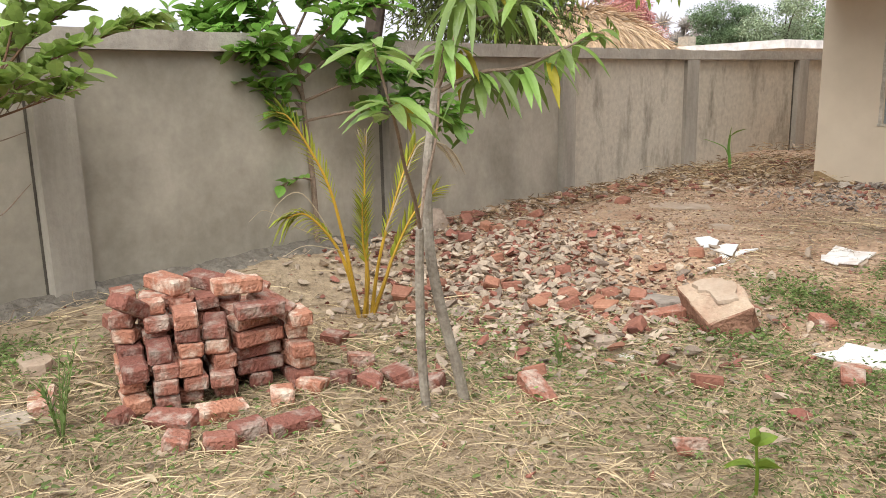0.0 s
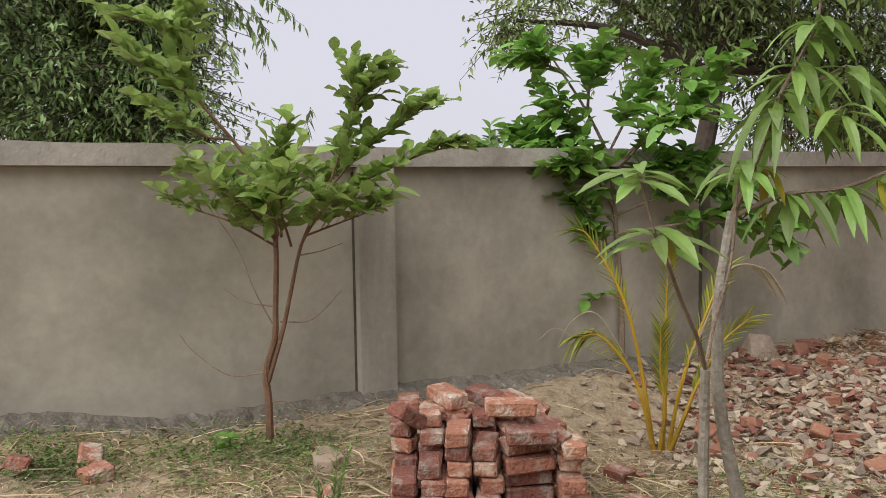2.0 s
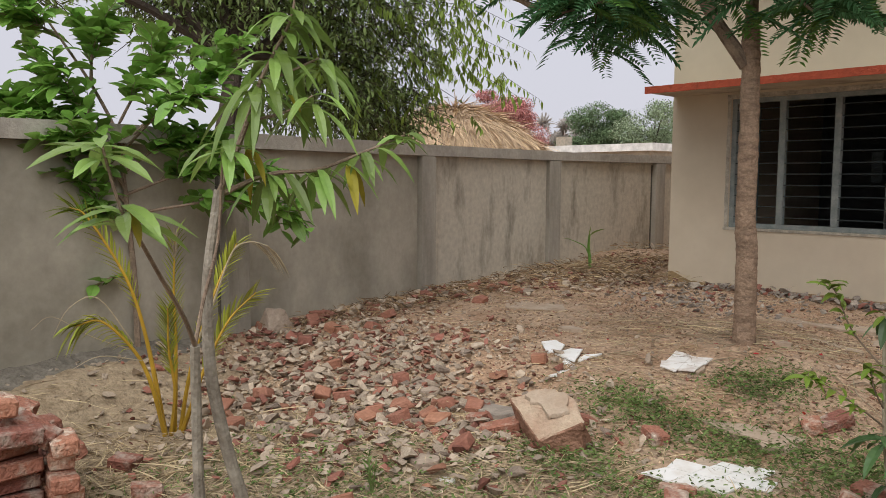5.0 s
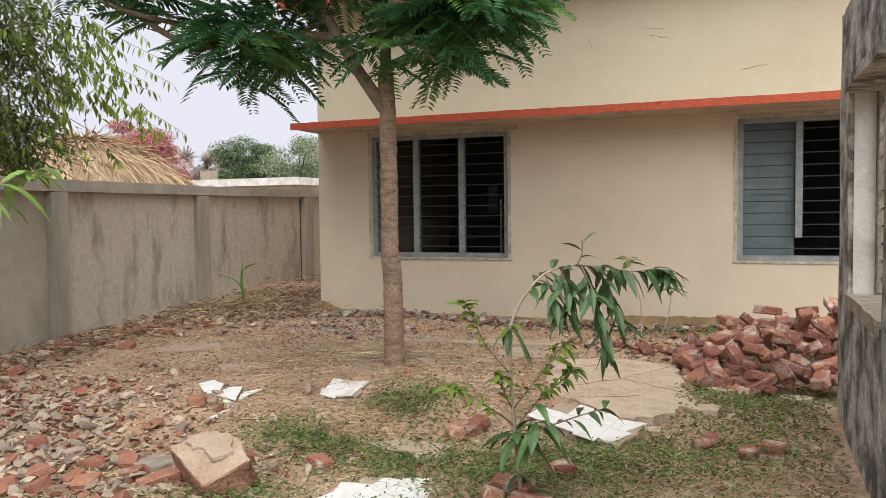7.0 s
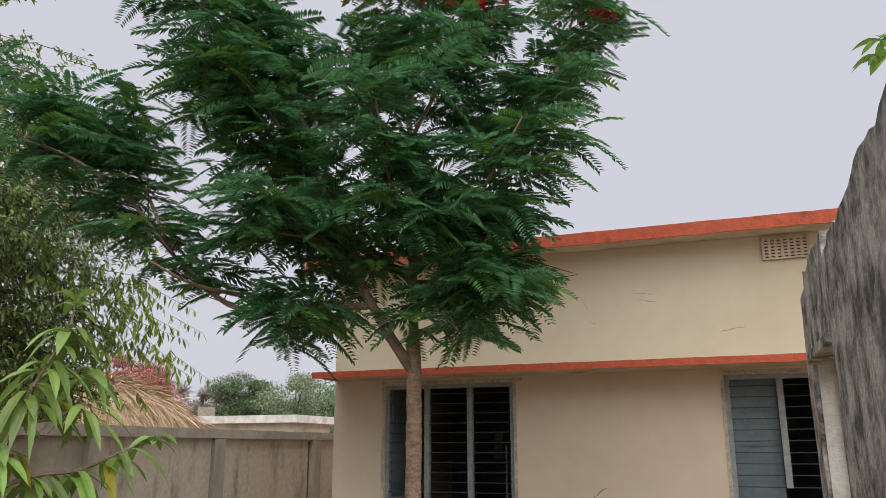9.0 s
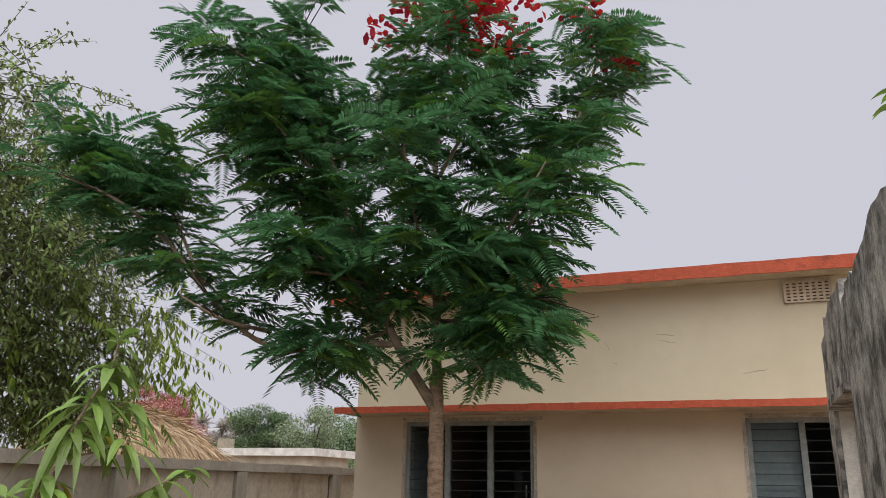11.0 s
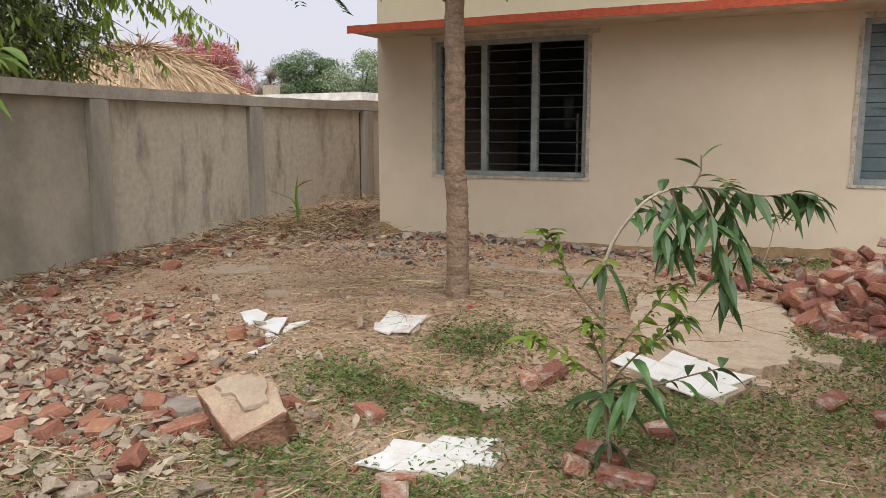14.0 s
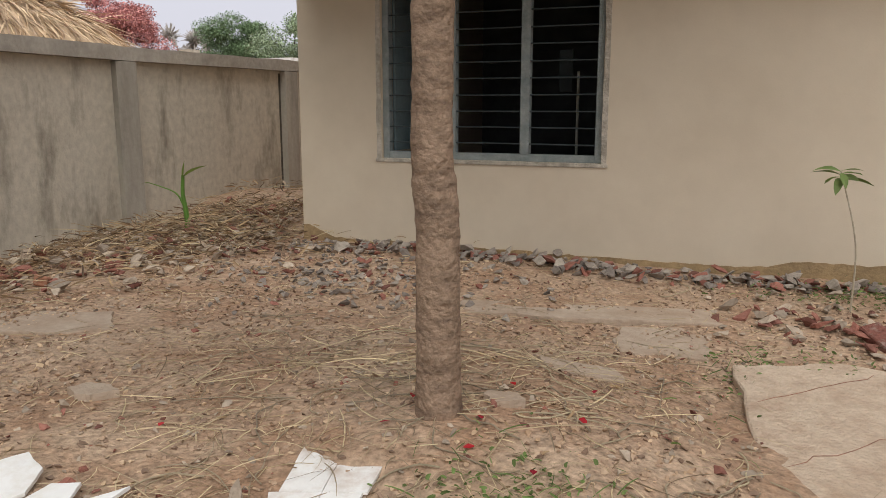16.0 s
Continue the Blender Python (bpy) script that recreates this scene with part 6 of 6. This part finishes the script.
TOP_FACE = [(-2.53, 3.24, 0.21), (-2.40, 3.35, 0.28), (-2.17, 3.37, 0.27), (-1.99, 3.23, 0.2), (-2.17, 3.07, 0.09)]
bpts = TOP_FACE + [(-2.2, 3.14, -0.05), (-2.02, 3.24, -0.05), (-2.05, 3.42, -0.05), (-2.38, 3.45, -0.05), (-2.44, 3.3, -0.05)]
boulder = new("masonry_lump", hull(bpts, M_boulder, "masonry_lump", 0.018, 3))
boulder.data.materials.append(M_broken)
for f in boulder.data.polygons:
    if f.normal.z < 0.45:
        f.material_index = 1
cake = part("plaster_cake", *slab([(-2.44, 3.27), (-2.36, 3.36), (-2.2, 3.35), (-2.1, 3.24), (-2.19, 3.19), (-2.32, 3.24)], 0.246, 0.02, tilt=(0.0, 0.5), amp=0.03, seed=51), M_conc, boulder, "loose cake of grey plaster")
cake.matrix_parent_inverse = Matrix.Identity(4)
tagged(boulder, "big angular lump of broken brick masonry with plaster face", "masonry lump")
rpts = [Vector((-5.25, 3.35, 0.28)) + Vector(v) for v in ((-0.12, -0.13, -0.1), (0.1, -0.12, -0.1), (0.1, 0.13, -0.1), (-0.1, 0.12, -0.1), (-0.02, -0.08, 0.11), (0.05, 0.06, 0.09), (-0.08, 0.06, 0.08))]
rk = new("stone", hull(rpts, M_chip_grey, "stone", 0.012, 1))
tagged(rk, "pale angular stone leaning at the wall foot", "stone")

# ---- rubble ----
CHIPS = []
for k in range(14):
    rs = random.Random(100 + k)
    bm = bmesh.new()
    for _ in range(9):
        v = Vector((rs.gauss(0, 1), rs.gauss(0, 1), rs.gauss(0, 1))).normalized()
        bm.verts.new((v.x * rs.uniform(0.8, 1.1), v.y * rs.uniform(0.55, 0.85), v.z * rs.uniform(0.22, 0.5)))
    bmesh.ops.convex_hull(bm, input=bm.verts)
    bmesh.ops.delete(bm, geom=[v for v in bm.verts if not v.link_faces], context="VERTS")
    bm.verts.index_update()
    CHIPS.append((np.array([v.co[:] for v in bm.verts]), [tuple(v.index for v in f.verts) for f in bm.faces]))
    bm.free()
CHIP_MESH = {m.name: [mesh_of("chip", v, f, m) for v, f in CHIPS] for m in (M_chip_red, M_chip_grey)}


def in_yard(x, y):
    wall_x = np.interp(y, [p[1] for p in WALL_LINE], [p[0] for p in WALL_LINE])
    return x > wall_x + 0.1 and not (x > HX0 - 0.02 and y > FY - 0.04) and not (x > OX - 0.05 and y < OYE) and not (-1.08 < x < -0.1 and 5.45 < y < 6.75)


spots = []


def scatter(n, place, size, red, lift=0.0, dark=False):
    for _ in range(n):
        x, y = place()
        if in_yard(x, y):
            s = random.uniform(*size) ** 1.0 * random.uniform(0.6, 1.0)
            spots.append((x, y, s, random.random() < red, lift, dark))


def blob(cx, cy, sx, sy):
    return lambda: (random.gauss(cx, sx), random.gauss(cy, sy))


def band(x0, y0, x1, y1, w):
    def f():
        t = random.random()
        return x0 + (x1 - x0) * t + random.gauss(0, w), y0 + (y1 - y0) * t + random.gauss(0, w)
    return f


scatter(1700, blob(-3.8, 3.0, 0.85, 0.62), (0.018, 0.075), 0.3, 0.5)
scatter(650, blob(-3.0, 2.6, 0.5, 0.6), (0.015, 0.065), 0.25, 0.3)
scatter(420, band(-5.1, 3.0, -6.15, 6.9, 0.2), (0.03, 0.08), 0.4, 0.5)
scatter(330, blob(-4.6, 3.9, 0.5, 0.5), (0.02, 0.065), 0.3, 0.3)
scatter(2200, blob(-3.6, 3.1, 0.95, 0.75), (0.008, 0.03), 0.25, 0.3)
scatter(520, band(-4.5, 8.38, 0.0, 8.38, 0.1), (0.03, 0.085), 0.25, 0.6, True)
scatter(330, blob(-3.5, 7.5, 0.5, 0.38), (0.02, 0.055), 0.12, 0.2, True)
scatter(300, blob(-5.6, 7.9, 0.45, 0.7), (0.02, 0.07), 0.35, 0.4)
scatter(420, band(-4.2, -2.0, -5.25, 2.6, 0.07), (0.01, 0.045), 0.08, 0.3, True)
scatter(620, blob(-5.45, 8.1, 0.45, 0.75), (0.025, 0.085), 0.25, 0.9)
scatter(120, band(-1.1, 7.7, 0.2, 7.5, 0.2), (0.03, 0.09), 0.4, 0.3)
scatter(320, blob(-0.2, 5.0, 0.8, 0.9), (0.012, 0.045), 0.3)
scatter(4200, lambda: (random.uniform(-6.5, 1.0), random.uniform(-1.5, 8.6)), (0.008, 0.03), 0.2)
scatter(260, lambda: (random.uniform(-3.5, 0.3), random.uniform(0.0, 3.4)), (0.015, 0.045), 0.25)


def joined_chips(list_of_spots):
    Vs, Fs, o = [], [], 0
    for x, y, s, red, lift, dark in list_of_spots:
        v, f = random.choice(CHIPS)
        R = np.array(Euler((deg(0.35), deg(0.35), random.uniform(0, 6.28))).to_matrix())
        z = rough_z(x, y) + s * (0.25 + lift * random.random())
        Vs.append((v * s) @ R.T + np.array([x, y, z]))
        Fs += [tuple(i + o for i in q) for q in f]
        o += len(v)
    return np.concatenate(Vs).tolist(), Fs


M_clod = mat("soil_clod", (0.45, 0.325, 0.225), vary=0.3, grain=30, blotch=3, colour2=(0.33, 0.21, 0.135), island=0.5, bump=0.4)
clod_spots = []
while len(clod_spots) < 22000:
    x, y = random.uniform(-6.4, 0.9), random.uniform(2.2, 8.5)
    if in_yard(x, y) and noise.noise((x * 1.4, y * 1.4, 4.0)) > random.uniform(-0.5, 0.3):
        clod_spots.append((x, y, random.uniform(0.004, 0.02), False, 0.1, False))
near_box = [s for s in spots if -3.9 < s[0] < -1.9 and 2.0 < s[1] < 3.9 and s[2] > 0.04][:290]
picked = set(id(s) for s in near_box)
rest = [s for s in spots if id(s) not in picked]
heap = base_empty("rubble", (-3.4, 2.9, 0), "spread heap of broken brick and plaster rubble", "rubble")
for k, (label_, m_, test) in enumerate((("brick chips", M_chip_red, lambda s: s[3]), ("plaster chips", M_chip_grey, lambda s: not s[3] and not s[5]), ("grey gravel", M_chip_dark, lambda s: not s[3] and s[5]))):
    tagged(part("chips", *joined_chips([s for s in rest if test(s)]), m_, heap, "scattered " + label_), kind="stuff")
tagged(part("clods", *joined_chips(clod_spots), M_clod, heap, "crumbs of dry earth"), kind="stuff")
for x, y, s, red, lift, dark in near_box:
    me = random.choice(CHIP_MESH[(M_chip_red if red else M_chip_grey).name])
    m = Matrix.LocRotScale((x, y, rough_z(x, y) + s * (0.25 + lift * random.random())), Euler((deg(0.35), deg(0.35), random.uniform(0, 6.28))), (s, s, s))
    piece("chip", me, m, heap)

DUSTY = [me.copy() for me in HALF]
for me in DUSTY:
    me.materials[0] = M_chip_red
for k in range(40):
    x, y = (random.gauss(-3.6, 0.8), random.gauss(2.9, 0.6)) if k < 26 else (random.uniform(-6.0, -5.1) , random.uniform(3.2, 6.8))
    if in_yard(x, y):
        piece("brick", random.choice(DUSTY), pose(x, y, rough_z(x, y) + random.uniform(0.01, 0.04), deg(16), deg(16), random.uniform(0, 360)), heap)


# ---- straw, dry grass and weeds ----
def strewn(n, place, length, width, up=(0.0, 0.25), droop=0.15, lift=0.012):
    pos, dirs = [], []
    while len(pos) < n:
        x, y = place()
        if not in_yard(x, y):
            n -= 1
            continue
        a = random.uniform(0, 6.283)
        pos.append((x, y, rough_z(x, y) + lift * random.random()))
        dirs.append((math.cos(a), math.sin(a), random.uniform(*up)))
    k = len(pos)
    return leaves(pos, dirs, rng.uniform(*length, k), width * rng.uniform(0.6, 1.3, k), droop=droop * rng.uniform(0.3, 1.5, k), fold=0.3, profile=(0.7, 1.0, 1.0, 0.9, 0.4), twist=0.8, bend=0.38)


def anywhere(x0, x1, y0, y1):
    return lambda: (random.uniform(x0, x1), random.uniform(y0, y1))


straw = part("straw", *join(strewn(15500, anywhere(-3.6, 0.6, -0.8, 3.4), (0.05, 0.28), 0.005), strewn(2200, anywhere(-3.0, 0.9, 3.0, 5.2), (0.05, 0.26), 0.0042), strewn(1800, anywhere(-4.6, -2.4, -2.0, 1.8), (0.06, 0.28), 0.006), strewn(3600, anywhere(-6.3, 0.8, 3.0, 8.4), (0.03, 0.22), 0.004),
                            strewn(900, blob(-5.5, 8.3, 0.5, 0.8), (0.08, 0.32), 0.006, (0.0, 0.5), lift=0.12), strewn(420, blob(-1.9, 6.0, 0.6, 0.5), (0.08, 0.34), 0.0045), strewn(330, blob(-2.9, 5.6, 0.5, 0.4), (0.08, 0.36), 0.0045), strewn(900, blob(-3.4, 0.9, 0.5, 0.6), (0.08, 0.3), 0.006, lift=0.03)), M_straw)
tagged(straw, "scattered dry straw stalks on the soil", "straw", kind="stuff")
M_trash = mat("brown_leaf_litter", (0.33, 0.22, 0.125), rough=0.9, vary=0.3, grain=30, island=0.6, bump=0)
litter = part("litter", *join(strewn(2300, blob(-5.5, 8.3, 0.55, 0.9), (0.04, 0.17), 0.011, (0.0, 0.6), lift=0.14), strewn(1800, band(-5.3, 3.6, -6.3, 8.0, 0.25), (0.04, 0.16), 0.01, (0.0, 0.5), lift=0.06), strewn(900, anywhere(-6.0, 0.6, 3.2, 8.4), (0.015, 0.06), 0.008, (0.0, 0.4))), M_trash)
tagged(litter, "brown rotting straw and leaf litter by the wall", "litter", kind="stuff")
tuft = part("dry_grass", *join(strewn(17000, anywhere(-3.8, 0.6, -0.6, 2.6), (0.025, 0.08), 0.0035, (0.1, 1.4), 0.4), strewn(2500, anywhere(-3.0, 0.9, 2.4, 4.6), (0.03, 0.09), 0.004, (0.1, 1.4), 0.4), strewn(1500, anywhere(-4.4, -3.0, -1.8, 0.0), (0.04, 0.1), 0.004, (0.2, 1.2), 0.4)), M_straw)
tagged(tuft, "short trampled dry grass", "grass", kind="stuff")
gp = [strewn(6500, anywhere(-3.4, 0.6, 0.0, 2.7), (0.015, 0.05), 0.005, (0.1, 1.3), 0.3, 0.02)]
for cx, cy, sx, sy, n in ((-1.65, 3.95, 0.35, 0.14, 1000), (-1.72, 4.72, 0.16, 0.15, 700), (-0.95, 3.95, 0.3, 0.22, 800), (0.3, 4.9, 0.4, 0.5, 1700), (0.45, 5.9, 0.3, 0.35, 1500), (-0.5, 4.4, 0.3, 0.25, 1300), (-2.2, 4.0, 0.2, 0.1, 500), (-1.2, 3.05, 0.3, 0.12, 600),
                          (-2.05, 3.15, 0.15, 0.15, 500), (-3.75, -0.55, 0.22, 0.3, 900), (-3.7, -1.4, 0.15, 0.15, 350), (0.1, 8.2, 0.5, 0.15, 700), (-0.9, 6.6, 0.2, 0.2, 250), (-2.6, 1.9, 0.4, 0.3, 700), (-1.3, 2.3, 0.5, 0.4, 900), (-3.75, -0.25, 0.1, 0.1, 150), (-3.5, -1.33, 0.1, 0.1, 250), (-0.3, 3.3, 0.4, 0.3, 900), (-2.9, 0.0, 0.5, 0.5, 900), (-0.7, 2.9, 0.5, 0.4, 900)):
    gp.append(join(strewn(int(n * 1.5), blob(cx, cy, sx * 1.1, sy * 1.15), (0.012, 0.035), 0.011, (0.0, 1.2), 0.3, 0.05), strewn(int(n * 0.5), blob(cx, cy, sx * 1.2, sy * 1.25), (0.04, 0.11), 0.004, (0.1, 1.0), 0.5, 0.03)))
weeds = part("weeds", *join(*gp), M_grass)
tagged(weeds, "patches of low green creeping weeds", "weeds", kind="stuff")
fl = [(random.uniform(-3.2, -1.2), random.uniform(4.2, 6.2)) for _ in range(14)]
pet = part("fallen_petals", *leaves([(x, y, rough_z(x, y) + 0.015) for x, y in fl], [(random.gauss(0, 1), random.gauss(0, 1), 0.1) for _ in fl], 0.035, 0.025, droop=0.1, profile=(0.3, 1.0, 0.3)), M_flower)
tagged(pet, "few fallen scarlet petals under the tree", "petals", kind="stuff")
lv = [(random.uniform(-4.2, 0.4), random.uniform(-1.2, 3.0)) for _ in range(220)]
dl = part("dead_leaves", *leaves([(x, y, rough_z(x, y) + 0.015) for x, y in lv], [(random.gauss(0, 1), random.gauss(0, 1), 0.15) for _ in lv], 0.08, 0.035, droop=0.2, fold=0.6), M_dry)
tagged(dl, "dead brown leaves lying in the grass", "leaves", kind="stuff")

# long curling dry vines and stalks under the tree
vines = []
for k in range(115):
    x, y = (random.gauss(-1.9, 0.7), random.gauss(5.7, 0.6)) if k < 90 else (random.uniform(-5.5, -0.5), random.uniform(4.0, 8.0))
    if not in_yard(x, y):
        continue
    a, turn, pts = random.uniform(0, 6.283), random.gauss(0, 0.5), []
    for q in range(8):
        pts.append((x, y, rough_z(x, y) + 0.008 + 0.012 * abs(noise.noise((x * 9, y * 9, k)))))
        a += turn * 0.5 + random.gauss(0, 0.35)
        st = random.uniform(0.03, 0.085)
        x, y = x + st * math.cos(a), y + st * math.sin(a)
    r = random.uniform(0.0016, 0.0034)
    vines.append(tube(spline(pts, 3), [r] * len(spline(pts, 3)), 5))
vn = part("dry_vines", *merge(vines), M_dry)
tagged(vn, "curling dry vine stalks strewn under the tree", "straw", kind="stuff")
